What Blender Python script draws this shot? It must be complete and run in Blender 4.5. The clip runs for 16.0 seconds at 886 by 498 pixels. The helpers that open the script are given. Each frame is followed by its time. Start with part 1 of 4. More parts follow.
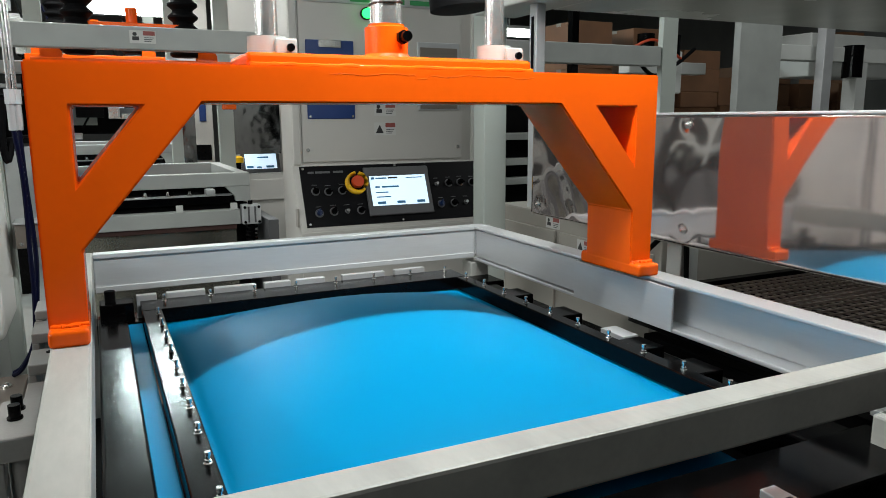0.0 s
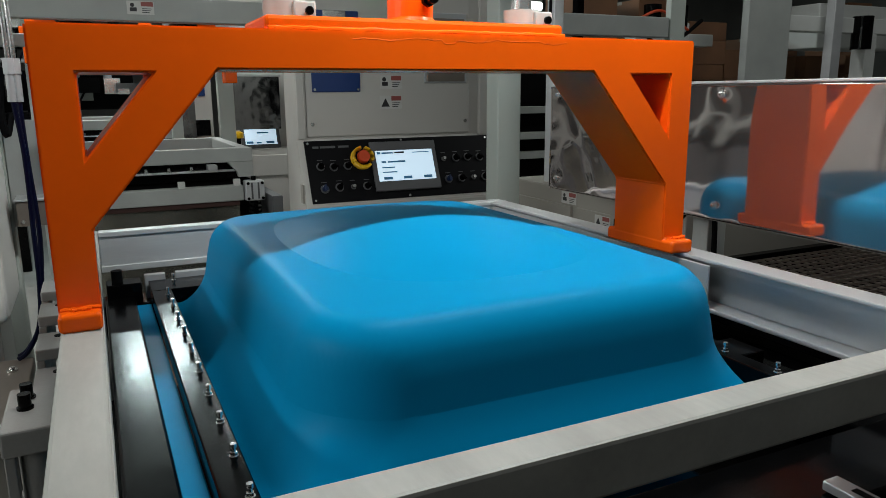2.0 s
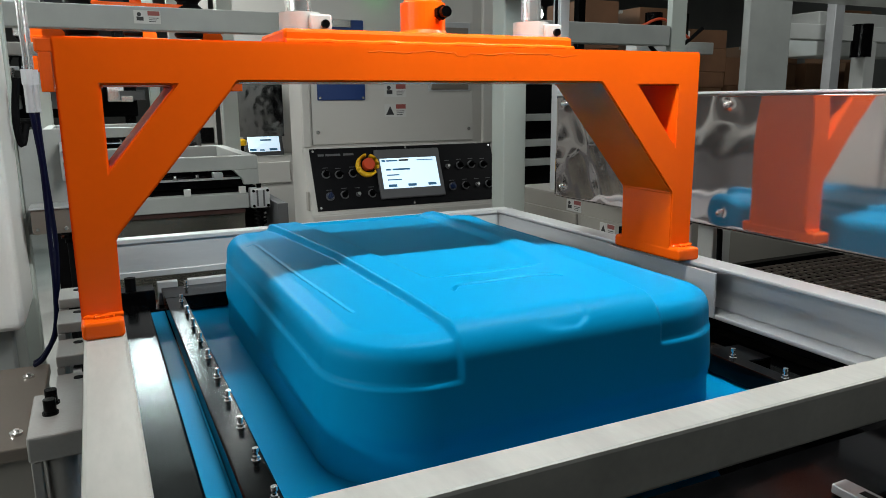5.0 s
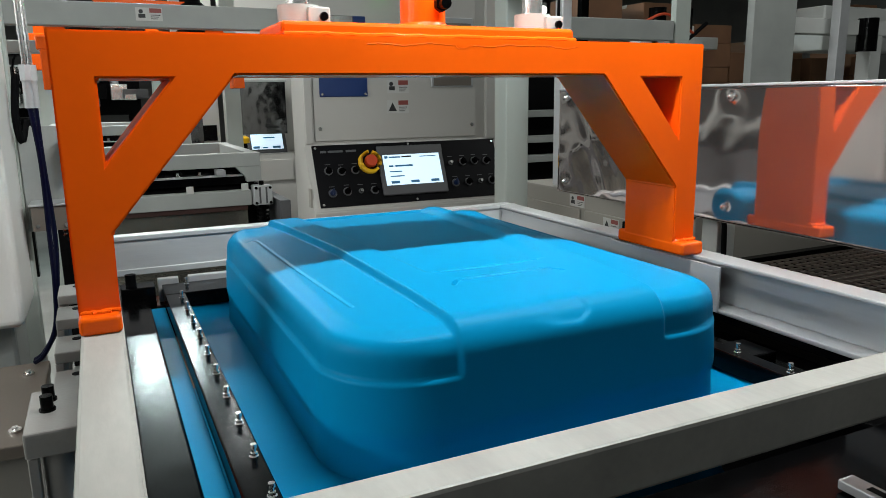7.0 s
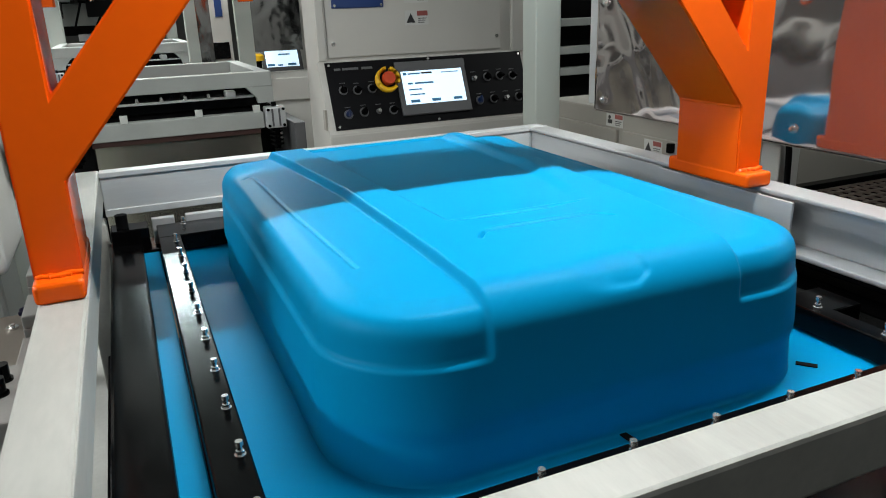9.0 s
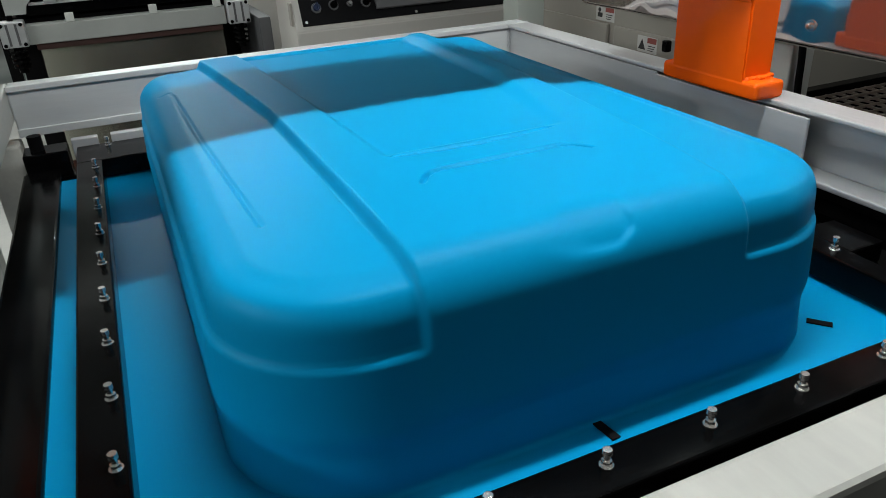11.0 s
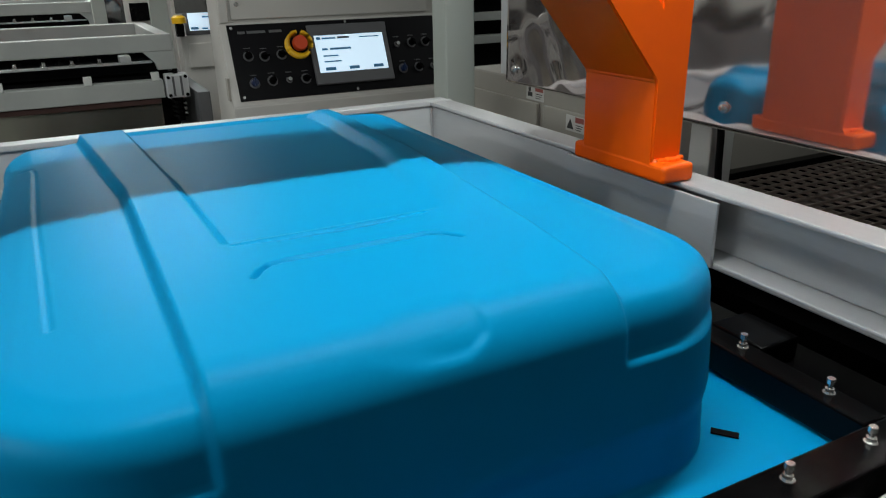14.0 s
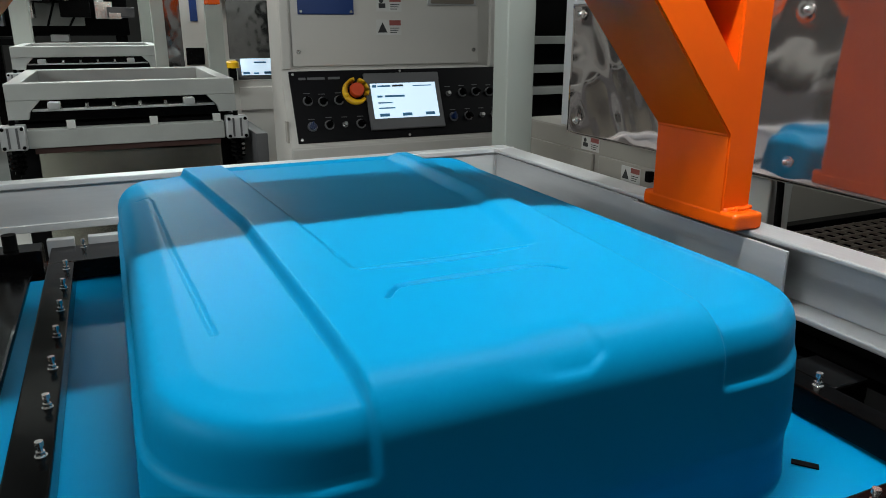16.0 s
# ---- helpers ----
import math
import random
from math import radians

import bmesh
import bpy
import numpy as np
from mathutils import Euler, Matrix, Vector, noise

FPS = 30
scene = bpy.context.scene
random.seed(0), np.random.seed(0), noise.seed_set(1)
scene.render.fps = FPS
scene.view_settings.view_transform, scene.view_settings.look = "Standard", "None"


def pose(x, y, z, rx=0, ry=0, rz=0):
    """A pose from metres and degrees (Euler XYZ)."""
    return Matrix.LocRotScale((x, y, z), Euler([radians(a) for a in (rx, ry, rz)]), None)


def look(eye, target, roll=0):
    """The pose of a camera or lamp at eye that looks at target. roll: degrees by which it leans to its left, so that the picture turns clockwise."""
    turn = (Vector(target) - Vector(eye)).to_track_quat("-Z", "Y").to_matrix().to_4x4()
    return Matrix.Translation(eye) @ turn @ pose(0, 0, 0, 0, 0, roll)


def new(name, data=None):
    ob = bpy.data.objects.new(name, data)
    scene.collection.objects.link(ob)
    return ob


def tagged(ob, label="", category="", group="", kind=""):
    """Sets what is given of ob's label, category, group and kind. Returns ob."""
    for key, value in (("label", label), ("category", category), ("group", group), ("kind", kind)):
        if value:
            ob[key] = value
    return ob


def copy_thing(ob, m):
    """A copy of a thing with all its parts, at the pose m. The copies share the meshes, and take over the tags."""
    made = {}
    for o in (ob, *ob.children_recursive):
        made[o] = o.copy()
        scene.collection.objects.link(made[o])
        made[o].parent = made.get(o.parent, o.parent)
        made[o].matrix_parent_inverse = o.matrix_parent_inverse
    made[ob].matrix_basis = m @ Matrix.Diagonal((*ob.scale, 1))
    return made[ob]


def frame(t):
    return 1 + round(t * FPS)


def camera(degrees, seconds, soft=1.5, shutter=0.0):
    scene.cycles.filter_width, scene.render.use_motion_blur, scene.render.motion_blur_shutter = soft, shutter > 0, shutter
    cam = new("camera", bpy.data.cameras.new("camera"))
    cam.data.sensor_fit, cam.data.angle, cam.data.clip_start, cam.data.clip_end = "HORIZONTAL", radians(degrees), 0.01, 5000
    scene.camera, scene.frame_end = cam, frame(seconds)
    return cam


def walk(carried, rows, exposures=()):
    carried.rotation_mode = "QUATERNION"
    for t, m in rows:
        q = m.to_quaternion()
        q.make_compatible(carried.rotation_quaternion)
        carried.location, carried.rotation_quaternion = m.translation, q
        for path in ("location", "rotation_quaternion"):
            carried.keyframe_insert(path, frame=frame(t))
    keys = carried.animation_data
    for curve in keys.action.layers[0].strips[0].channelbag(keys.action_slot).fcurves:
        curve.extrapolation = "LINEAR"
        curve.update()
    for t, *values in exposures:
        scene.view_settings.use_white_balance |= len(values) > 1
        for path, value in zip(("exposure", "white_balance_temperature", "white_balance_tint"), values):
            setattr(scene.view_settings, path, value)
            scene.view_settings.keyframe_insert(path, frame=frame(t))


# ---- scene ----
cam = camera(62.8, 16.0, soft=0.55, shutter=0.3)
PATH = [
    (0, (0.021, 0.098, 1.364), (0.863, 1.877, 1.008), -0.3),
    (0.5, (0.021, 0.127, 1.357), (0.855, 1.904, 0.975), -0.4),
    (1, (0.014, 0.147, 1.357), (0.855, 1.916, 0.951), -0.4),
    (1.5, (0.012, 0.155, 1.357), (0.854, 1.919, 0.937), -0.4),
    (2, (0.009, 0.152, 1.357), (0.851, 1.917, 0.936), -0.5),
    (2.5, (0.005, 0.15, 1.359), (0.849, 1.915, 0.941), -0.5),
    (3, (-0.002, 0.149, 1.36), (0.841, 1.915, 0.945), -0.4),
    (3.5, (-0.007, 0.147, 1.362), (0.838, 1.914, 0.954), -0.4),
    (4, (-0.01, 0.146, 1.362), (0.836, 1.913, 0.958), -0.4),
    (6.5, (-0.005, 0.145, 1.36), (0.831, 1.915, 0.955), -0.8),
    (7, (-0.003, 0.15, 1.357), (0.829, 1.922, 0.947), -0.8),
    (7.5, (-0.005, 0.159, 1.356), (0.822, 1.93, 0.932), -1.0),
    (8, (-0.004, 0.167, 1.354), (0.81, 1.938, 0.909), -1.1),
    (8.5, (0.016, 0.207, 1.353), (0.8, 1.968, 0.819), -1.4),
    (9, (0.051, 0.263, 1.353), (0.792, 2.011, 0.723), -2.1),
    (9.2, (0.063, 0.283, 1.356), (0.792, 2.02, 0.685), -2.4),
    (11.3, (0.141, 0.363, 1.34), (0.853, 1.998, 0.432), -3.0),
    (11.5, (0.148, 0.368, 1.336), (0.873, 1.995, 0.426), -3.0),
    (12, (0.168, 0.376, 1.333), (0.932, 1.981, 0.419), -3.0),
    (12.5, (0.193, 0.376, 1.33), (0.989, 1.968, 0.417), -3.0),
    (13, (0.221, 0.378, 1.328), (1.036, 1.968, 0.428), -2.8),
    (13.5, (0.235, 0.381, 1.327), (1.073, 1.997, 0.498), -1.9),
    (14, (0.216, 0.383, 1.332), (1.05, 2.055, 0.617), -1.3),
    (14.5, (0.19, 0.379, 1.338), (0.994, 2.103, 0.72), -0.9),
    (15, (0.168, 0.375, 1.339), (0.931, 2.13, 0.761), -0.8),
    (15.5, (0.155, 0.369, 1.338), (0.91, 2.128, 0.76), -0.4),
    (16, (0.15, 0.365, 1.337), (0.937, 2.106, 0.745), 0.1),
]
EXPOSURE = [(0.0, 0.2), (0.5, -0.04), (1.0, -0.24), (1.5, -0.34), (2.0, -0.34), (3.0, -0.12), (4.0, 0.06), (6.5, 0.16), (8.0, 0.16), (9.0, 0.38), (11.5, -0.06), (12.5, 0.06), (13.5, 0.0), (14.0, -0.22), (14.5, -0.36), (15.0, -0.24), (16.0, -0.06)]
walk(cam, [(t, look(eye, target, roll)) for t, eye, target, roll in PATH], EXPOSURE)

# ---- light ----
def world_light():
    w = bpy.data.worlds.new("hall")
    scene.world = w
    w.use_nodes = True
    bg = w.node_tree.nodes["Background"]
    bg.inputs["Color"].default_value = (0.72, 0.8, 0.9, 1)
    bg.inputs["Strength"].default_value = 0.003


# long area light, used for the tubes and for added fill
def tube_lamp(x, y, z, length, watts, turn=0.0, width=0.09):
    d = bpy.data.lights.new("tube_or_fill_light", "AREA")
    d.shape, d.size, d.size_y, d.energy = "RECTANGLE", length, width, watts
    d.color = (0.96, 1.0, 0.98)
    ob = new("tube_or_fill_light", d)
    ob.matrix_world = pose(x, y, z, 0, 0, turn)
    return ob


world_light()
# unseen overhead lights, added to fill the background, stores and left of the hall
FILL_LAMPS = [(0.2, 2.3, 3.3, 1.5, 7), (-0.3, 4.0, 3.3, 1.5, 75), (-1.9, 2.8, 3.3, 1.5, 22), (3.2, 2.6, 3.3, 1.5, 12), (0.2, 5.8, 3.3, 1.5, 60),
         (3.2, 5.4, 3.3, 1.5, 16), (-3.6, 1.0, 3.3, 1.5, 22), (-3.6, 5.0, 3.3, 1.5, 40), (3.6, 0.6, 3.3, 1.5, 28)]
for x, y, z, length, watts in FILL_LAMPS:
    tube_lamp(x, y, z, length, watts)
# the machine's own slim tube over the clamp: its light downwards and towards the cabinet
tube_lamp(0.50, 0.742, 1.83, 0.7, 8.2, width=0.03)
tube_lamp(0, 0, 0, 0.7, 5, width=0.03).matrix_world = look((0.50, 0.744, 1.832), (0.5, 2.45, 1.4))
# the far aisle's tube, which glances off the clamp and the sheet
far_tube = tube_lamp(0, 0, 0, 1.5, 75)
far_tube.matrix_world = look((0.6, 8.3, 3.6), (0.3, 1.0, 1.1))
far_tube.data.color = (0.80, 1.0, 0.99)
# the tube over the next aisle, seen at a slant
tube_lamp(0, 0, 0, 1.5, 21).matrix_world = look((-2.0, 1.05, 1.96), (0.15, 0.95, 1.12))
# no tube here: unseen fill from the front left that lifts the front faces
tube_lamp(0, 0, 0, 1.5, 9.0).matrix_world = look((-1.9, -0.3, 2.3), (0.4, 0.9, 1.25))


# ---- materials ----
def material(name, color, rough=0.5, metal=0.0, grain=0.06, scale=30.0, bump=0.15, fine=400.0, coat=0.0, spec=0.5, stretch=(1, 1, 1), stain=0.1, rough_var=0.12):
    """A painted, metal or plastic surface with stains, grain and fine relief."""
    m = bpy.data.materials.new(name)
    m.use_nodes = True
    nt = m.node_tree
    b = nt.nodes["Principled BSDF"]
    co = nt.nodes.new("ShaderNodeTexCoord")
    mp = nt.nodes.new("ShaderNodeMapping")
    mp.inputs["Scale"].default_value = stretch
    nt.links.new(co.outputs["Object"], mp.inputs["Vector"])
    n1, n2 = nt.nodes.new("ShaderNodeTexNoise"), nt.nodes.new("ShaderNodeTexNoise")
    for n, s, d in ((n1, scale * 0.25, 5), (n2, fine, 3)):
        n.inputs["Scale"].default_value, n.inputs["Detail"].default_value = s, d
        nt.links.new(mp.outputs["Vector"], n.inputs["Vector"])
    ramp = nt.nodes.new("ShaderNodeMapRange")
    ramp.inputs["From Min"].default_value, ramp.inputs["From Max"].default_value = 0.3, 0.7
    ramp.inputs["To Min"].default_value, ramp.inputs["To Max"].default_value = 1 - stain, 1 + stain * 0.5
    nt.links.new(n1.outputs["Fac"], ramp.inputs["Value"])
    r2 = nt.nodes.new("ShaderNodeMapRange")
    r2.inputs["To Min"].default_value, r2.inputs["To Max"].default_value = 1 - grain, 1 + grain
    nt.links.new(n2.outputs["Fac"], r2.inputs["Value"])
    mul = nt.nodes.new("ShaderNodeMath")
    mul.operation = "MULTIPLY"
    nt.links.new(ramp.outputs[0], mul.inputs[0])
    nt.links.new(r2.outputs[0], mul.inputs[1])
    mix = nt.nodes.new("ShaderNodeVectorMath")
    mix.operation = "SCALE"
    mix.inputs[0].default_value = color
    nt.links.new(mul.outputs[0], mix.inputs["Scale"])
    nt.links.new(mix.outputs[0], b.inputs["Base Color"])
    rr = nt.nodes.new("ShaderNodeMapRange")
    rr.inputs["To Min"].default_value, rr.inputs["To Max"].default_value = max(0.02, rough - rough_var), min(1, rough + rough_var)
    nt.links.new(n1.outputs["Fac"], rr.inputs["Value"])
    nt.links.new(rr.outputs[0], b.inputs["Roughness"])
    b.inputs["Metallic"].default_value = metal
    b.inputs["Coat Weight"].default_value = coat
    b.inputs["Specular IOR Level"].default_value = spec
    if bump:
        bp = nt.nodes.new("ShaderNodeBump")
        bp.inputs["Strength"].default_value, bp.inputs["Distance"].default_value = bump, 0.0006
        nt.links.new(n2.outputs["Fac"], bp.inputs["Height"])
        nt.links.new(bp.outputs[0], b.inputs["Normal"])
    return m


def glow(name, color, strength):
    m = bpy.data.materials.new(name)
    m.use_nodes = True
    b = m.node_tree.nodes["Principled BSDF"]
    b.inputs["Base Color"].default_value = (*color, 1)
    b.inputs["Emission Color"].default_value = (*color, 1)
    b.inputs["Emission Strength"].default_value = strength
    return m


def wavy_steel(name, color, rough, waves, height, metal=1.0):
    """Thin polished sheet steel that is not quite flat."""
    m = material(name, color, rough, metal, 0.03, 40, 0.02, 600, rough_var=0.03)
    nt = m.node_tree
    b = nt.nodes["Principled BSDF"]
    co, n = nt.nodes.new("ShaderNodeTexCoord"), nt.nodes.new("ShaderNodeTexNoise")
    n.inputs["Scale"].default_value, n.inputs["Detail"].default_value = waves, 1.0
    bp = nt.nodes.new("ShaderNodeBump")
    bp.inputs["Strength"].default_value, bp.inputs["Distance"].default_value = 1.0, height
    nt.links.new(co.outputs["Object"], n.inputs["Vector"])
    nt.links.new(n.outputs["Fac"], bp.inputs["Height"])
    nt.links.new(bp.outputs[0], b.inputs["Normal"])
    return m


ORANGE = material("orange_enamel", (0.82, 0.100, 0.003), 0.24, 0, 0.03, 24, 0.25, 90, stain=0.1, spec=0.22, rough_var=0.06)
GREY = material("grey_enamel", (0.345, 0.36, 0.345), 0.42, 0, 0.04, 30, 0.2, 260, stain=0.1)
RAIL = material("grey_rail_paint", (0.36, 0.36, 0.335), 0.45, 0, 0.1, 60, 0.3, 180, stain=0.2, stretch=(1, 0.25, 1))
ALU = material("bare_aluminium", (0.54, 0.55, 0.56), 0.36, 0.45, 0.05, 30, 0.2, 300, stretch=(1, 0.12, 1), stain=0.14)
ALU_X = material("drawn_aluminium", (0.60, 0.62, 0.63), 0.38, 0.4, 0.05, 30, 0.2, 300, stretch=(0.1, 1, 1), stain=0.14)
BLACK = material("black_enamel", (0.002, 0.002, 0.0022), 0.16, 0, 0.3, 160, 0.05, 420, stain=0.5, spec=0.085, rough_var=0.06)
BLACKMAT = material("black_rubber", (0.003, 0.003, 0.0034), 0.6, 0, 0.1, 60, 0.2, 150, stain=0.3, spec=0.06)
BLUE = material("cyan_plastic_sheet", (0.0008, 0.225, 0.455), 0.38, 0, 0.015, 10, 0.05, 500, stain=0.03, spec=0.03, rough_var=0.04)
CHROME = material("bright_zinc", (0.80, 0.80, 0.78), 0.22, 0.9, 0.05, 80, 0.1, 300)
WHITE = material("white_paint", (0.56, 0.57, 0.55), 0.45, 0, 0.03, 20, 0.1, 200)
CABINET = material("warm_grey_powder_coat", (0.50, 0.485, 0.455), 0.4, 0, 0.03, 12, 0.25, 500, stain=0.06)
POST = material("pale_green_grey_paint", (0.42, 0.455, 0.42), 0.42, 0, 0.03, 12, 0.15, 400, stain=0.06)
STEEL = wavy_steel("polished_steel_sheet", (0.64, 0.57, 0.55), 0.055, 5.0, 0.002, 0.95)
FLOOR = material("worn_concrete", (0.34, 0.34, 0.32), 0.6, 0, 0.1, 4, 0.3, 60, stain=0.4)
CEILING = material("grey_ceiling_sheet", (0.30, 0.30, 0.29), 0.7, 0, 0.05, 6, 0.1, 60, stain=0.3)
DARKWALL = material("dim_wall_paint", (0.11, 0.11, 0.105), 0.7, 0, 0.05, 6, 0.1, 60, stain=0.3)
YELLOW = material("yellow_plastic", (0.80, 0.46, 0.01), 0.35, 0, 0.02, 30, 0.05, 200)
RED = material("red_plastic", (0.55, 0.06, 0.015), 0.35, 0, 0.02, 30, 0.05, 200)
NAVY = material("navy_label", (0.012, 0.04, 0.16), 0.35, 0, 0.06, 30, 0.05, 300)
KNOBBLUE = material("blue_plastic", (0.003, 0.014, 0.06), 0.3, 0, 0.02, 30, 0.05, 200)
CARD = material("brown_cardboard", (0.20, 0.095, 0.048), 0.8, 0, 0.06, 20, 0.2, 120, stain=0.2)
BROWN = material("rust_brown_silicone", (0.05, 0.015, 0.011), 0.55, 0, 0.06, 20, 0.2, 120, stain=0.3)
BRASS = material("dull_steel_panel", (0.72, 0.69, 0.60), 0.2, 0.92, 0.05, 8, 0.1, 200, stain=0.25)
HOSE = material("blue_hose", (0.001, 0.002, 0.016), 0.35, 0, 0.02, 30, 0.05, 200, spec=0.2)
SCREEN = glow("lit_screen", (0.62, 0.80, 0.95), 0.8)
TUBE = glow("lit_tube", (0.95, 1.0, 0.97), 8.0)
GREENLED = glow("green_lamp", (0.02, 1.0, 0.12), 3.0)
INK = material("black_ink", (0.02, 0.02, 0.022), 0.5, 0, 0.02, 30, 0, 200)
SCREEN_INK = material("screen_ink", (0.06, 0.22, 0.42), 0.4, 0, 0.02, 30, 0, 200)
SIGNWHITE = material("white_label", (0.55, 0.55, 0.53), 0.5, 0, 0.03, 30, 0.02, 200)
SIGNRED = material("red_label", (0.28, 0.07, 0.06), 0.5, 0, 0.03, 30, 0.02, 200)


# ---- mesh helpers ----
def box(bm, x0, x1, y0, y1, z0, z1, bevel=0.0, seg=2):
    m = Matrix.LocRotScale(((x0 + x1) / 2, (y0 + y1) / 2, (z0 + z1) / 2), None, (x1 - x0, y1 - y0, z1 - z0))
    vs = bmesh.ops.create_cube(bm, size=1, matrix=m)["verts"]
    if bevel:
        es = list({e for v in vs for e in v.link_edges})
        bmesh.ops.bevel(bm, geom=es, offset=bevel, segments=seg, affect="EDGES", profile=0.5)
    return bm


def cyl(bm, p, q, r, r2=None, seg=20, caps=True):
    p, q = Vector(p), Vector(q)
    d = q - p
    m = Matrix.Translation((p + q) / 2) @ d.to_track_quat("Z", "Y").to_matrix().to_4x4()
    bmesh.ops.create_cone(bm, cap_ends=caps, segments=seg, radius1=r, radius2=r if r2 is None else r2, depth=d.length, matrix=m)
    return bm


def prism(bm, pts, y0, y1, holes=()):
    """A plate in the xz plane with holes, from y0 to y1."""
    loops = [list(pts)] + [list(h) for h in holes]
    edges = []
    for lp in loops:
        vs = [bm.verts.new((x, y0, z)) for x, z in lp]
        edges += [bm.edges.new((vs[i], vs[(i + 1) % len(vs)])) for i in range(len(vs))]
    fill = bmesh.ops.triangle_fill(bm, edges=edges, use_beauty=True)["geom"]
    faces = [f for f in fill if isinstance(f, bmesh.types.BMFace)]
    bmesh.ops.dissolve_limit(bm, angle_limit=0.01, verts=bm.verts[:], edges=bm.edges[:])
    faces = bm.faces[:]
    ex = bmesh.ops.extrude_face_region(bm, geom=faces)["geom"]
    bmesh.ops.translate(bm, verts=[v for v in ex if isinstance(v, bmesh.types.BMVert)], vec=(0, y1 - y0, 0))
    bmesh.ops.recalc_face_normals(bm, faces=bm.faces[:])
    return bm


def tube(bm, pts, r, seg=10):
    """A round hose swept along the points, in one skin."""
    pts = [Vector(p) for p in pts]
    rings, side = [], Vector((0.3, 0.9, 0.2))
    for i, p in enumerate(pts):
        d = (pts[min(i + 1, len(pts) - 1)] - pts[max(i - 1, 0)]).normalized()
        u = d.cross(side).normalized()
        v = d.cross(u)
        rings.append([bm.verts.new(p + r * (math.cos(2 * math.pi * k / seg) * u + math.sin(2 * math.pi * k / seg) * v)) for k in range(seg)])
    for a, b in zip(rings, rings[1:]):
        for k in range(seg):
            bm.faces.new((a[k], a[(k + 1) % seg], b[(k + 1) % seg], b[k]))
    bm.faces.new(rings[0])
    bm.faces.new(rings[-1])
    bmesh.ops.recalc_face_normals(bm, faces=bm.faces[:])
    return bm


def lathe(bm, x, y, profile, seg=20):
    """A turned shape about the upright through x, y; profile: radius and height."""
    rings = [[bm.verts.new((x + r * math.cos(2 * math.pi * k / seg), y + r * math.sin(2 * math.pi * k / seg), z)) for k in range(seg)] for r, z in profile]
    for a, b in zip(rings, rings[1:]):
        for k in range(seg):
            bm.faces.new((a[k], a[(k + 1) % seg], b[(k + 1) % seg], b[k]))
    bm.faces.new(rings[0])
    bm.faces.new(rings[-1])
    bmesh.ops.recalc_face_normals(bm, faces=bm.faces[:])
    return bm


def bent(points, n=8):
    """A smooth line through the points."""
    p = [Vector(a) for a in points]
    p = [p[0]] + p + [p[-1]]
    out = []
    for i in range(1, len(p) - 2):
        for k in range(n):
            t = k / n
            a, b, c, d = p[i - 1], p[i], p[i + 1], p[i + 2]
            out.append(0.5 * (2 * b + (c - a) * t + (2 * a - 5 * b + 4 * c - d) * t * t + (3 * b - a - 3 * c + d) * t ** 3))
    return out + [p[-2]]


def mesh_of(name, bm, mat, smooth=True, angle=35):
    bm.normal_update()
    areas = sorted(f.calc_area() for f in bm.faces)
    big = 3 * areas[len(areas) // 2] if len(areas) > 6 else 0
    for f in bm.faces:
        f.smooth = smooth and f.calc_area() <= big
    if smooth:
        for e in bm.edges:
            if len(e.link_faces) == 2 and e.calc_face_angle(0) > radians(angle):
                e.smooth = False
    me = bpy.data.meshes.new(name)
    bm.to_mesh(me)
    bm.free()
    me.materials.append(mat)
    return me


def part(name, bm, mat, parent, label="", smooth=True):
    ob = new(name, mesh_of(name, bm, mat, smooth) if isinstance(bm, bmesh.types.BMesh) else bm)
    ob.parent = parent
    if label:
        ob["label"] = label
    return ob


def thing(name, label, category, at=(0, 0, 0), group="", kind=""):
    ob = new(name)
    ob.empty_display_size = 0.05
    ob.location = at
    return tagged(ob, label, category, group, kind)


def B(*a, **k):
    return box(bmesh.new(), *a, **k)


def solid(name, bm, mat, label, category, kind="", group=""):
    return tagged(new(name, mesh_of(name, bm, mat)), label, category, group, kind)


CAST = material("dull_cast_aluminium", (0.34, 0.33, 0.315), 0.45, 0.3, 0.06, 30, 0.25, 300, stain=0.2)
COVERWHITE = material("white_cover_enamel", (0.78, 0.77, 0.74), 0.4, 0, 0.03, 20, 0.1, 200)
TAN = material("brushed_steel_plate", (0.25, 0.215, 0.185), 0.4, 0.5, 0.05, 20, 0.15, 300, stretch=(1, 0.2, 1))
BEIGE = material("beige_powder_coat", (0.33, 0.31, 0.275), 0.45, 0, 0.03, 14, 0.2, 400)
WIRE = material("dull_brown_wire", (0.24, 0.19, 0.165), 0.45, 0.4, 0.1, 60, 0.1, 300, stain=0.3)
OVERHEAD = material("pale_glossy_overhead_paint", (0.66, 0.69, 0.65), 0.25, 0, 0.03, 10, 0.1, 300, stain=0.1)
PANELBLACK = material("black_panel_film", (0.005, 0.005, 0.006), 0.38, 0, 0.06, 30, 0.1, 500, spec=0.08)
BEZEL = material("dark_grey_bezel", (0.085, 0.085, 0.09), 0.4, 0, 0.03, 30, 0.05, 300)
SMOKE = wavy_steel("smoked_mirror_film", (0.24, 0.24, 0.245), 0.1, 12.0, 0.004)
GREEN_INK = material("green_ink", (0.03, 0.25, 0.08), 0.5, 0, 0.02, 30, 0, 200)


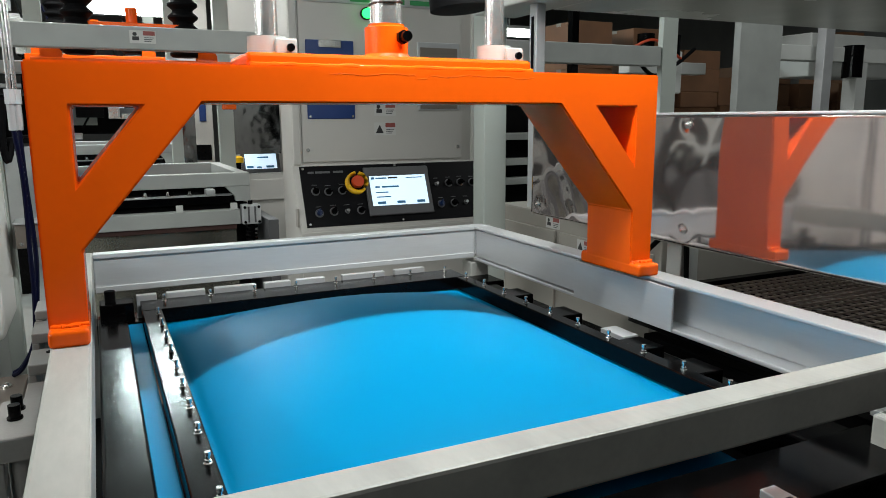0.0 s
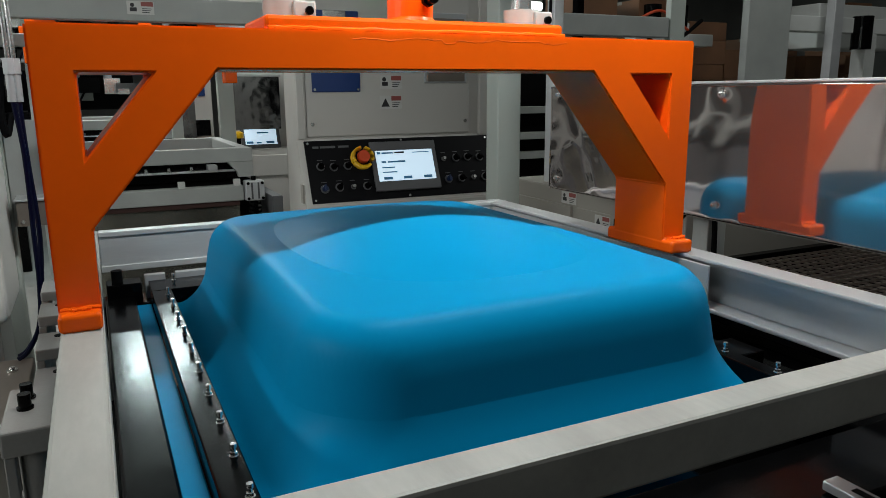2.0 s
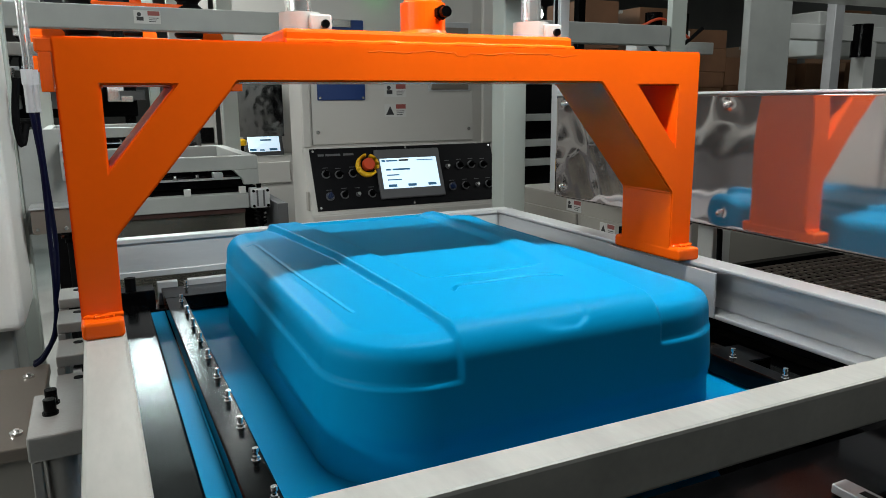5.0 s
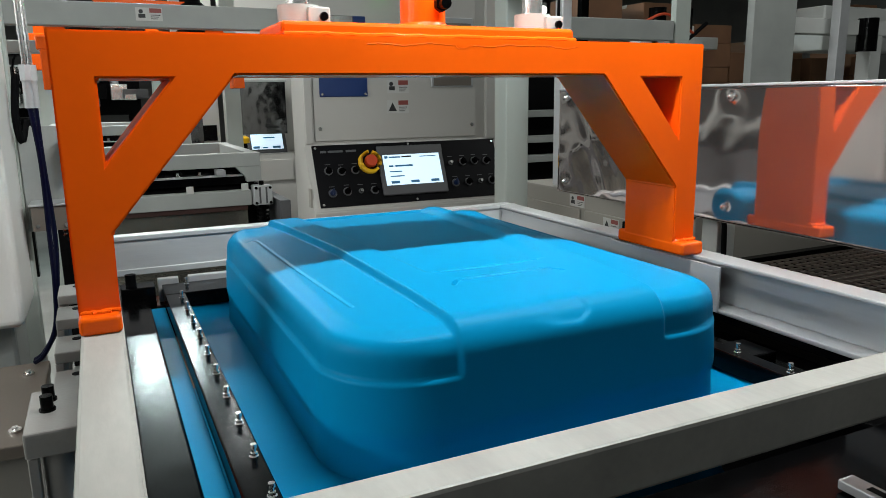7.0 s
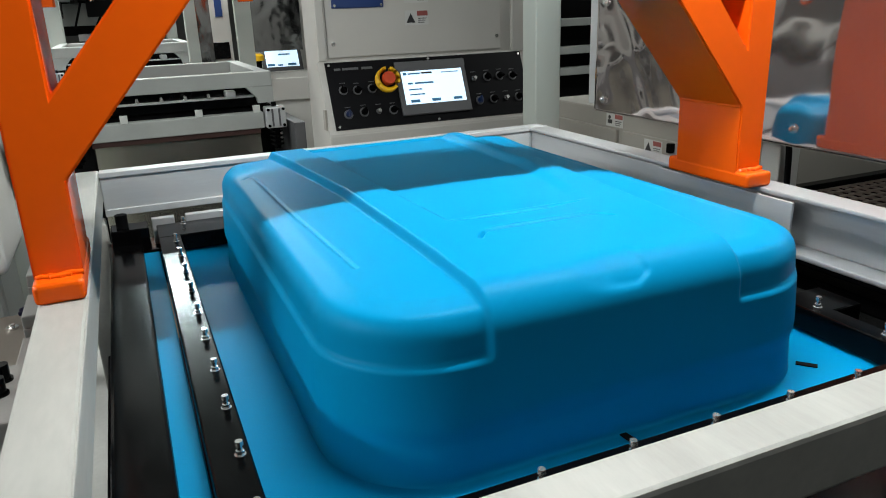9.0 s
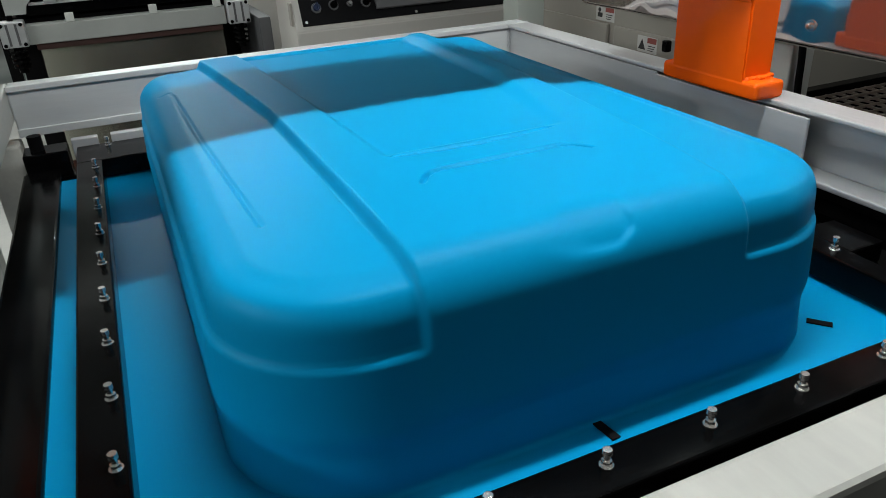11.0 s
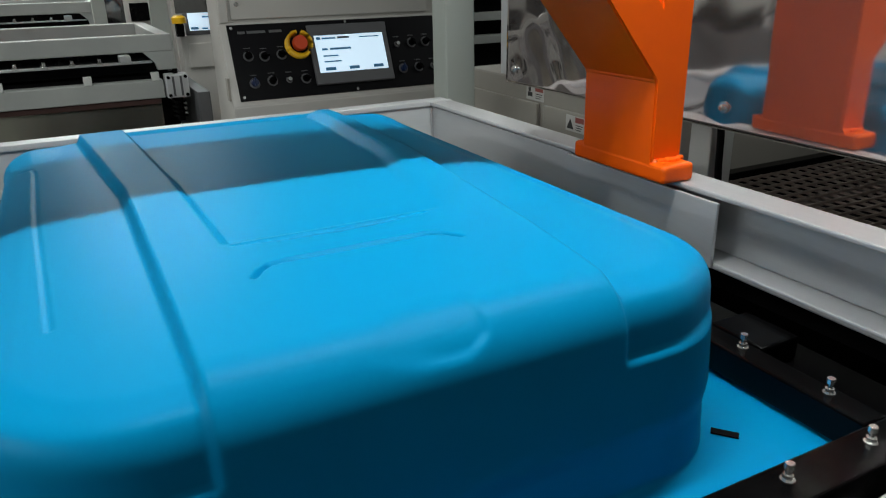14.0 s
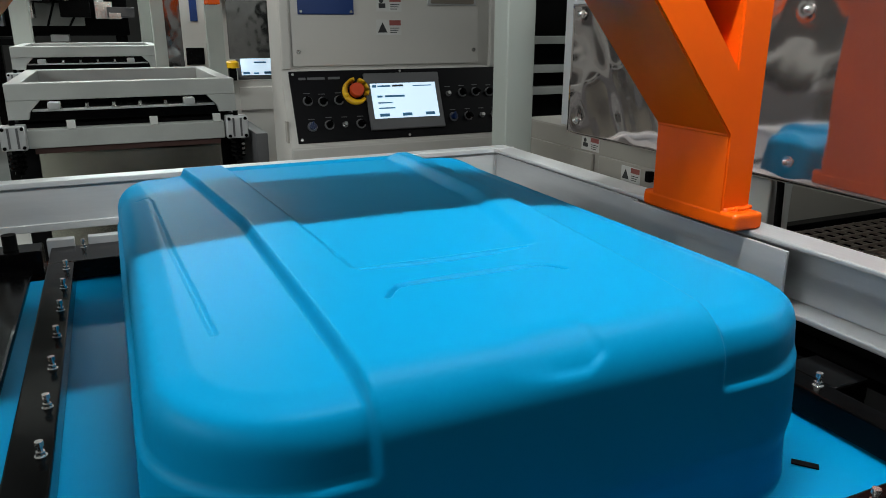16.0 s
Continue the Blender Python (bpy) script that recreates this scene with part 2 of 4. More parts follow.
# ---- the hall ----
def hall():
    solid("floor", B(-7, 9, -5, 14, -0.1, 0.0), FLOOR, "worn grey concrete factory floor", "floor", "structure")
    # ceiling out of view, its grey kept pale to bounce fill downwards
    solid("ceiling", B(-7, 9, -5, 14, 5.2, 5.3), CEILING, "unseen grey factory ceiling that bounces fill light", "ceiling", "structure")
    for n, b in (("wall_north", (-7, 9, 14, 14.2, 0, 5.2)), ("wall_south", (-7, 9, -5.2, -5, 0, 5.2)), ("wall_west", (-7.2, -7, -5, 14, 0, 5.2)), ("wall_east", (9, 9.2, -5, 14, 0, 5.2))):
        solid(n, B(*b), DARKWALL, "dim painted factory wall", "wall", "structure")


hall()

RT = 1.15          # top of the machine's frame
XL, XR, YF, YB = 0.002, 0.690, 0.505, 1.369   # its inner edges


# ---- the forming machine ----
def machine_frame():
    f = thing("forming_machine", "pale grey welded machine frame round the black clamp", "machine")
    part("front_rail", B(-0.034, 0.726, YF - 0.031, YF, RT - 0.038, RT, 0.003), RAIL, f)
    part("left_rail", B(-0.034, XL, YF, YB + 0.03, RT - 0.042, RT, 0.003), RAIL, f, "pale grey rail with chipped edges")
    br = part("back_rail", B(XL, 0.726, YB, YB + 0.03, RT - 0.06, RT, 0.002), ALU_X, f, "bare drawn aluminium back rail")
    part("lip", B(XL, 0.726, YB - 0.004, YB - 0.0003, RT - 0.006, RT + 0.0015, 0.001), ALU_X, br)
    part("lip", B(XL, XR, YB - 0.003, YB - 0.0003, RT - 0.062, RT - 0.052, 0.001), ALU_X, br)
    part("top_flange", B(XR, 0.726, YF, YB, RT - 0.005, RT, 0.0015), ALU, f, "bare aluminium channel flange")
    part("web", B(0.718, 0.7255, YF, YB, RT - 0.062, RT - 0.0052, 0.001), ALU, f)
    part("bottom_flange", B(XR, 0.7255, YF, YB, RT - 0.068, RT - 0.0622, 0.0015), ALU, f)
    part("cover_plate", B(XR - 0.004, XR - 0.0005, 0.803, 1.02, RT - 0.066, RT - 0.007, 0.0008), ALU, f, "scratched aluminium cover plate")
    part("cover_plate", B(XR + 0.004, XR + 0.007, 1.02, YB - 0.001, RT - 0.060, RT - 0.007, 0.0008), ALU, f, "aluminium inner plate")
    random.seed(3)
    bead = [(XL - 0.0004 + random.uniform(-0.00012, 0.00015), YF + 0.004 + k * 0.006, RT - 0.0008 + random.uniform(-0.0004, 0.0003)) for k in range(142)]
    part("weld_bead", tube(bmesh.new(), bead, 0.0008, 6), RAIL, f, "rough thin weld along the rail's inner edge")
    joint = [(XR + 0.002 + random.uniform(-0.0006, 0.0006), YB - 0.003, RT - 0.008 - k * 0.003) for k in range(17)]
    part("weld_bead", tube(bmesh.new(), joint, 0.0018, 6), ALU, f, "bright corner weld")
    for x, y in ((-0.02, 0.5), (-0.02, 1.38), (0.70, 0.5), (0.70, 1.38)):
        part("leg", B(x - 0.02, x + 0.02, y - 0.02, y + 0.02, 0, RT - 0.07, 0.003), RAIL, f)
    return f


machine_frame()


def arch():
    a = thing("lifting_arch", "glossy orange painted welded steel lifting arch standing on the frame", "lifting frame")
    c, y0, y1 = 0.335, 0.868, 0.968
    zb, zt = 1.38, 1.418
    o = [(-0.034, 1.160), (0.001, 1.160), (0.002, 1.239), (0.121, zb)]
    o = o + [(2 * c - x, z) for x, z in reversed(o)]
    o = o + [(2 * c + 0.034, zt), (-0.034, zt)]
    hl = [(0.002, 1.377), (0.064, 1.377), (0.002, 1.302)]
    hr = [(2 * c - x, z) for x, z in hl]
    bm = prism(bmesh.new(), o, y0, y1, (hl, hr))
    es = [e for e in bm.edges if len(e.link_faces) == 2 and e.calc_face_angle(0) > 0.5]
    bmesh.ops.bevel(bm, geom=es, offset=0.0018, segments=2, affect="EDGES")
    part("arch_frame", bm, ORANGE, a)
    for s, name in ((-1, "foot"), (1, "foot")):
        x0 = -0.0346 if s < 0 else 2 * c - 0.0016
        bm = bmesh.new()
        box(bm, x0, x0 + 0.0362, y0 - 0.018, y1 + 0.014, RT, RT + 0.017, 0.004, seg=3)
        bead = [(x0 + 0.003 + 0.0033 * k, y0 - 0.001 + random.uniform(-0.0006, 0.0006), RT + 0.0175 + random.uniform(-0.0007, 0.0007)) for k in range(11)]
        tube(bm, [Vector(p) for p in bead], 0.0024, 10)
        ft = part("foot", bm, ORANGE, a)
        part("weld_spatter", tube(bmesh.new(), [Vector((x0 + 0.012 + 0.004 * k, y0 - 0.006 + 0.0015 * (k % 2), RT + 0.018)) for k in range(5)], 0.0019, 8), ORANGE, ft)
    part("top_plate", B(0.168, 0.51, y0 + 0.008, 0.978, zt - 0.001, zt + 0.014, 0.004), ORANGE, a)
    weld = bmesh.new()
    random.seed(4)
    pts = [(0.17 + i * 0.34 / 90, y0 + 0.0004, zt - 0.0065 - 0.0016 * math.sin(i * 0.35) * math.sin(i * 0.13) - random.random() * 0.0011 - (0.004 if 48 < i < 53 else 0)) for i in range(91)]
    tube(weld, [Vector(p) for p in pts[22:]], 0.0007, 6)
    part("paint_run", weld, ORANGE, a)
    boss = cyl(bmesh.new(), (0.342, 0.93, zt + 0.012), (0.342, 0.93, zt + 0.054), 0.0255, seg=40)
    cyl(boss, (0.342, 0.93, zt + 0.012), (0.342, 0.93, zt + 0.02), 0.03, 0.026, seg=40)
    rim = [e for e in boss.edges if all(abs(v.co.z - zt - 0.054) < 1e-5 for v in e.verts)]
    bmesh.ops.bevel(boss, geom=rim, offset=0.004, segments=3, affect="EDGES")
    bs = part("boss", boss, ORANGE, a)
    seam = [(0.17 + 0.0085 * k, y0 + 0.0065 + random.uniform(-0.0008, 0.0008), zt + 0.001 + random.uniform(-0.0004, 0.0008)) for k in range(41)]
    part("weld_seam", tube(bmesh.new(), seam, 0.0028, 8), ORANGE, a, "lumpy painted weld seam")
    part("clamp_screw", cyl(cyl(bmesh.new(), (0.352, 0.912, zt + 0.038), (0.352, 0.888, zt + 0.038), 0.006, seg=18), (0.352, 0.912, zt + 0.038), (0.352, 0.898, zt + 0.038), 0.0082, seg=6), BLACK, bs, "black socket screw with zinc nut")
    return a


arch()


def clamp():
    c = thing("clamp_frame", "black painted steel clamp frame with zinc bolts holding the sheet", "clamp frame")
    zb, zt = 1.059, 1.081
    part("clamp_bar", B(0.0645, 0.612, 0.564, 0.592, zb, zt, 0.0015), BLACK, c)
    part("clamp_bar", B(0.0645, 0.612, 1.245, 1.312, zb, zt, 0.0015), BLACK, c)
    part("clamp_bar", B(0.0645, 0.0915, 0.592, 1.245, zb, zt, 0.0015), BLACK, c)
    part("clamp_bar", B(0.591, 0.612, 0.592, 1.245, zb, zt, 0.0015), BLACK, c)
    bolt = bmesh.new()
    cyl(bolt, (0, 0, 0), (0, 0, 0.0015), 0.0085, seg=18)
    cyl(bolt, (0, 0, 0.0015), (0, 0, 0.0065), 0.0065, seg=6)
    cyl(bolt, (0, 0, 0.0065), (0, 0, 0.013), 0.0038, seg=14)
    cyl(bolt, (0, 0, 0.013), (0, 0, 0.0185), 0.0058, 0.0054, seg=16)
    me = mesh_of("clamp_bolt", bolt, CHROME)
    places = [(0.311 + 0.067 * i, 0.5805) for i in range(-3, 5)]
    places += [(0.604, 0.625 + 0.0675 * i) for i in range(0, 10)]
    places += [(0.0845, 0.628 + 0.0655 * i) for i in range(0, 10)]
    places += [(0.10 + 0.0705 * i, 1.300) for i in range(0, 8)]
    for x, y in places:
        ob = part("clamp_bolt", me, CHROME, c)
        ob.location, ob.scale, ob.rotation_euler = (x, y, zt - 0.0005), (0.46, 0.46, 0.58), (0, 0, 37 * x + 23 * y)
    return c


clamp()


def bed():
    b = thing("machine_bed", "black painted machine bed under the clamp", "machine bed")
    part("side_beam", B(XL + 0.001, 0.044, 0.51, 1.29, 1.02, 1.064, 0.003), BLACK, b)
    part("side_beam", B(0.632, 0.70, 0.51, 1.36, 1.0, 1.048, 0.003), BLACK, b)
    part("front_beam", B(0.0, 0.72, 0.47, 0.552, 1.0, 1.05, 0.003), BLACK, b)
    part("back_beam", B(0.0, 0.72, 1.295, 1.36, 1.0, 1.052, 0.003), BLACK, b)
    part("apron", B(-0.03, 0.73, 0.30, 0.468, 0.96, 1.0, 0.003), BLACK, b)
    part("box", B(-0.03, 0.73, 0.30, 1.38, 0.0, 0.86, 0.004), BLACKMAT, b)
    part("floor_plate", B(-0.03, 0.73, 0.47, 1.38, 0.86, 0.88, 0.002), BLACKMAT, b)
    for x, w in ((0.060, 0.030), (0.105, 0.060), (0.180, 0.068), (0.262, 0.045), (0.318, 0.050), (0.400, 0.080), (0.500, 0.060)):
        part("spacer_plate", B(x, x + w, 1.318, 1.330, 1.052, 1.0885, 0.001), ALU, b, "small pale spacer plate")
    part("stop_block", B(0.006, 0.055, 1.30, 1.34, 1.052, 1.082, 0.002), BLACK, b)
    part("stop_screw", cyl(bmesh.new(), (0.022, 1.32, 1.082), (0.022, 1.32, 1.10), 0.008, seg=16), BLACKMAT, b)
    for y in (0.70, 0.80, 0.98, 1.12):
        part("clamp_block", B(0.634, 0.675, y, y + 0.05, 1.048, 1.068, 0.002), BLACK, b)
    part("tab", B(0.655, 0.682, 0.86, 0.91, 1.048, 1.066, 0.001), ALU, b)
    for x0, x1, y0, y1, z in ((0.495, 0.512, 0.33, 0.489, 1.06), (0.738, 0.80, 0.50, 0.56, 1.06)):
        br = part("bracket", B(x0, x1, y0, y1, z - 0.008, z, 0.0012), ALU, b, "slotted bare aluminium bracket")
        part("slot", B(x0 + 0.005, x1 - 0.005, y0 + 0.1 * (y1 - y0), y1 - 0.02, z, z + 0.0006, 0.0002), BLACKMAT, br)
        part("foot", B(x0 + 0.002, x1 - 0.002, y0 + 0.004, y1 - 0.06 if y1 < 0.5 else y1 - 0.004, 0.96, z - 0.008, 0.001), BLACKMAT, br)
    return b


bed()

# ---- the blue sheet and the shell formed from it ----
SX0, SX1, SY0, SY1, SZ = 0.0925, 0.590, 0.592, 1.250, 1.057
CX, CY, HX, HY = 0.3475, 0.935, 0.2105, 0.305


def smooth01(a, b, x):
    t = np.clip((x - a) / (b - a), 0, 1)
    return t * t * (3 - 2 * t)


def segment_distance(px, py, pts):
    d = np.full(px.shape, 9.0)
    for (ax, ay), (bx, by) in zip(pts, pts[1:]):
        vx, vy = bx - ax, by - ay
        t = np.clip(((px - ax) * vx + (py - ay) * vy) / (vx * vx + vy * vy), 0, 1)
        d = np.minimum(d, np.hypot(px - ax - t * vx, py - ay - t * vy))
    return d


def shell():
    hx, hy, h = HX, HY, 0.1275
    r0, re = 0.085, 0.032
    n = 1300
    # corner-rounded outline, walked evenly
    per = []
    for cx_, cy_, a0 in ((hx - r0, -hy + r0, -90), (hx - r0, hy - r0, 0), (-hx + r0, hy - r0, 90), (-hx + r0, -hy + r0, 180)):
        for k in range(25):
            a = radians(a0 + 90 * k / 24)
            per.append((cx_ + r0 * math.cos(a), cy_ + r0 * math.sin(a), math.cos(a), math.sin(a), cx_, cy_))
    per.append(per[0])
    per = np.array(per)
    s = np.concatenate([[0], np.cumsum(np.hypot(np.diff(per[:, 0]), np.diff(per[:, 1])))])
    q = np.linspace(0, s[-1], n, endpoint=False)
    ox, oy, nx, ny = (np.interp(q, s, per[:, k]) for k in range(4))
    ln = np.hypot(nx, ny)
    nx, ny = nx / ln, ny / ln
    rows = []
    # flare at the foot, wall with draft, rounded edge
    for a in np.linspace(0, 1, 8):
        rows.append((0.003 - 0.004 * (1 - a) ** 2, 0.004 * a * a))
    for a in np.linspace(0, 1, 46)[1:]:
        z = 0.004 + (h - re - 0.004) * a
        rows.append((0.005 * a + 0.003 * (1 - float(smooth01(0.026, 0.044, z))), z))
    for a in np.linspace(0, 90, 22)[1:]:
        rows.append((0.005 + re * (1 - math.cos(radians(a))), h - re + re * math.sin(radians(a))))
    off, top = rows[-1]
    X, Y, Z, NX, NY, NZ = [], [], [], [], [], []
    prev = None
    for i, (o, z) in enumerate(rows):
        o2, z2 = rows[min(i + 1, len(rows) - 1)]
        o1, z1 = rows[max(i - 1, 0)]
        do, dz = o2 - o1, z2 - z1
        l = math.hypot(do, dz)
        X.append(ox - nx * o), Y.append(oy - ny * o), Z.append(np.full(n, z))
        NX.append(nx * dz / l), NY.append(ny * dz / l), NZ.append(np.full(n, do / l))
    tx, ty = X[-1], Y[-1]
    mx, my = np.zeros(n), np.clip(ty, -(hy - hx) , hy - hx)
    for a in np.linspace(0, 1, 125)[1:]:
        X.append(tx + (mx - tx) * a), Y.append(ty + (my - ty) * a), Z.append(np.full(n, top + 0.004 * (1 - (1 - a) ** 2)))
        NX.append(np.zeros(n)), NY.append(np.zeros(n)), NZ.append(np.ones(n))
    X, Y, Z, NX, NY, NZ = (np.array(v) for v in (X, Y, Z, NX, NY, NZ))
    wx, wy = X + CX, Y + CY
    up = np.clip(NZ, 0, 1)
    deep = np.zeros_like(X)
    rib_l, rib_r = np.interp(wy, (0.64, 0.95, 1.2), (0.240, 0.236, 0.213)), np.interp(wy, (0.64, 0.97, 1.2), (0.447, 0.480, 0.483))
    side = np.maximum(smooth01(-0.003, 0.003, rib_l - wx), smooth01(-0.003, 0.003, wx - rib_r))
    high = smooth01(0.081, 0.086, Z)
    deep += (0.0036 + 0.0042 * smooth01(0.6, 1, up)) * side * high * (1 - 0.9 * smooth01(0.165, 0.195, X) * (1 - smooth01(0.4, 0.9, up))) * (1 - 0.7 * smooth01(0.19, 0.24, Y) * smooth01(0.15, 0.19, np.abs(X)))
    # sunk field between the ribs, deepening to the back
    in_l, in_r = np.interp(wy, (0.787, 0.96, 1.2), (0.283, 0.277, 0.262)), np.interp(wy, (0.787, 0.97, 1.2), (0.403, 0.443, 0.452))
    field = smooth01(-0.007, 0, wx - in_l) * smooth01(-0.018, 0, in_r - wx)
    deep += (0.0020 + 0.006 * smooth01(-0.15, 0.15, Y)) * field * smooth01(-0.149, -0.140, Y) * smooth01(0.8, 1, up)
    groove = segment_distance(wx, wy, [(0.158, 1.108), (0.170, 1.112), (0.174, 1.095), (0.178, 0.931), (0.186, 0.745)])
    deep += 0.0009 * (1 - smooth01(0.0003, 0.0024, groove)) * smooth01(0.6, 0.9, up)
    sw = [(0.283, 0.735), (0.287, 0.742), (0.294, 0.748), (0.304, 0.750), (0.35, 0.750), (0.386, 0.750), (0.396, 0.747), (0.404, 0.737)]
    deep += 0.0036 * (1 - smooth01(0.0005, 0.0026, segment_distance(wx, wy, sw))) * up
    deep += 0.0030 * (1 - smooth01(0.0005, 0.0028, segment_distance(wx, wy, [(0.284, 0.787), (0.315, 0.7825), (0.345, 0.781), (0.375, 0.7825), (0.403, 0.787)]))) * up
    # the pads fall away to the sides
    deep += 0.002 * smooth01(0.11, 0.205, np.abs(X)) * smooth01(0.3, 1, up)
    # grip pocket over the front edge
    wide = 0.027 - 0.012 * (1 - smooth01(0.110, 0.119, Z))
    pk = (1 - smooth01(0.0, 0.006, wx - 0.339 - wide)) * smooth01(-wide - 0.006, -wide + 0.028, wx - 0.339) * smooth01(0.109, 0.114, Z) * (1 - smooth01(-0.285, -0.262, Y)) * smooth01(-0.32, -0.30, Y)
    deep += 0.0026 * pk
    px, py, pz = wx - NX * deep, wy - NY * deep, Z - NZ * deep
    m = X.shape[0]
    co = np.stack([px, py, pz], -1).reshape(-1, 3)
    i, j = np.meshgrid(np.arange(m - 1), np.arange(n), indexing="ij")
    k = (j + 1) % n
    faces = np.stack([i * n + j, i * n + k, (i + 1) * n + k, (i + 1) * n + j], -1).reshape(-1, 4)
    me = bpy.data.meshes.new("suitcase_shell")
    me.from_pydata(co.tolist(), [], faces.tolist())
    me.polygons.foreach_set("use_smooth", [True] * len(me.polygons))
    me.materials.append(BLUE)
    ob = new("suitcase_shell", me)
    return tagged(ob, "cyan blue plastic suitcase shell with raised ribs, rising from the clamp", "suitcase shell")


SHELL = shell()


def sheet_grid(height, name, x0=SX0, x1=SX1, y0=SY0, y1=SY1, step=0.004):
    """A smooth skin over the clamped opening; height is a function of arrays x, y."""
    nx, ny = int((x1 - x0) / step) + 1, int((y1 - y0) / step) + 1
    x, y = np.meshgrid(np.linspace(x0, x1, nx), np.linspace(y0, y1, ny), indexing="ij")
    z = height(x, y)
    i, j = np.meshgrid(np.arange(nx - 1), np.arange(ny - 1), indexing="ij")
    f = np.stack([i * ny + j, (i + 1) * ny + j, (i + 1) * ny + j + 1, i * ny + j + 1], -1).reshape(-1, 4)
    me = bpy.data.meshes.new(name)
    me.from_pydata(np.stack([x, y, z], -1).reshape(-1, 3).tolist(), [], f.tolist())
    me.polygons.foreach_set("use_smooth", [True] * len(me.polygons))
    me.materials.append(BLUE)
    return me


def bubble(amp):
    def height(x, y):
        u, v = (x - 0.3425) / 0.2425, (y - 0.921) / 0.329
        a, b = np.clip(1 - u * u, 0, 1), np.clip(1 - v * v, 0, 1)
        return amp * (a * b) ** 0.76
    return height


def drape(skirt, brow, lip, bulge, power, blur, width=0.028):
    """The sheet pulled over the shell: a skirt from the clamp up to its walls, and what is left of the bubble on top."""
    def height(x, y):
        qx, qy = np.abs(x - CX) - HX + 0.08, np.abs(y - CY) - HY + 0.08
        d = np.hypot(np.maximum(qx, 0), np.maximum(qy, 0)) + np.minimum(np.maximum(qx, qy), 0) - 0.0865
        gap = np.clip(np.minimum(np.minimum(x - SX0, SX1 - x), np.minimum(y - SY0, SY1 - y)), 0, 1)
        out = skirt * (gap / np.maximum(1e-4, gap + np.maximum(d, 0))) ** power
        c = np.clip(1 - ((x - CX) / HX) ** 2, 0, 1) * np.clip(1 - ((y - CY) / HY) ** 2, 0, 1)
        inn = skirt + (brow - skirt) * np.clip(-d / 0.006, 0, 1) + (lip - brow) * np.sin(np.clip((-d - 0.006) / width, 0, 1) * np.pi / 2) + bulge * c
        z = np.where(d > 0, out, inn)
        for _ in range(blur):
            p = np.pad(z, 1, mode="edge")
            z2 = (p[:-2, 1:-1] + p[2:, 1:-1] + p[1:-1, :-2] + p[1:-1, 2:] + 2 * z) / 6
            z2[0, :], z2[-1, :], z2[:, 0], z2[:, -1] = z[0, :], z[-1, :], z[:, 0], z[:, -1]
            z = z2
        return z
    return height


AMPS = (0.060, 0.078, 0.096, 0.112, 0.127, 0.139, 0.150)


def sheet():
    s = thing("plastic_sheet", "cyan blue plastic sheet held in the black clamp", "plastic sheet")
    part("side_flap", B(0.041, 0.0635, 0.60, 1.258, SZ - 0.001, SZ + 0.002, 0.001), BLUE, s)
    part("flange", B(SX0 - 0.01, SX1 + 0.01, SY0 - 0.01, SY1 + 0.01, SZ - 0.003, SZ - 0.0005), BLUE, s, "flat blue edge of the sheet")
    bub = [part("bubble_layer", sheet_grid(bubble(a), "bubble_layer"), BLUE, s, "blown blue sheet") for a in AMPS]
    d1 = part("drawn_layer", sheet_grid(drape(0.044, 0.092, 0.114, 0.046, 1.25, 3, 0.04), "drawn_layer"), BLUE, s, "blue sheet drawn over the mould")
    dm = part("drawn_layer", sheet_grid(drape(0.048, 0.104, 0.1285, 0.014, 1.3, 3), "drawn_layer"), BLUE, s, "blue sheet drawn over the mould")
    d2 = part("drawn_layer", sheet_grid(drape(0.056, 0.085, 0.110, 0.0, 1.4, 2), "drawn_layer"), BLUE, s, "blue sheet drawn over the mould")
    # dark lines of two creases, drawn as flat black strips on the sheet
    for x, y, turn in ((0.343, 0.629, 82), (0.543, 0.648, 50)):
        cr = part("crease", B(-0.014, 0.014, -0.003, 0.003, -0.0003, 0.0008, 0.0003), BLACKMAT, s)
        cr.matrix_basis = pose(x, y, SZ, 0, 0, -turn) @ Matrix.Diagonal((0.6 if x > 0.5 else 1.0, 1, 1, 1))
    return bub, d1, dm, d2


BUBBLE, DRAWN_HIGH, DRAWN_MID, DRAWN_LOW = sheet()


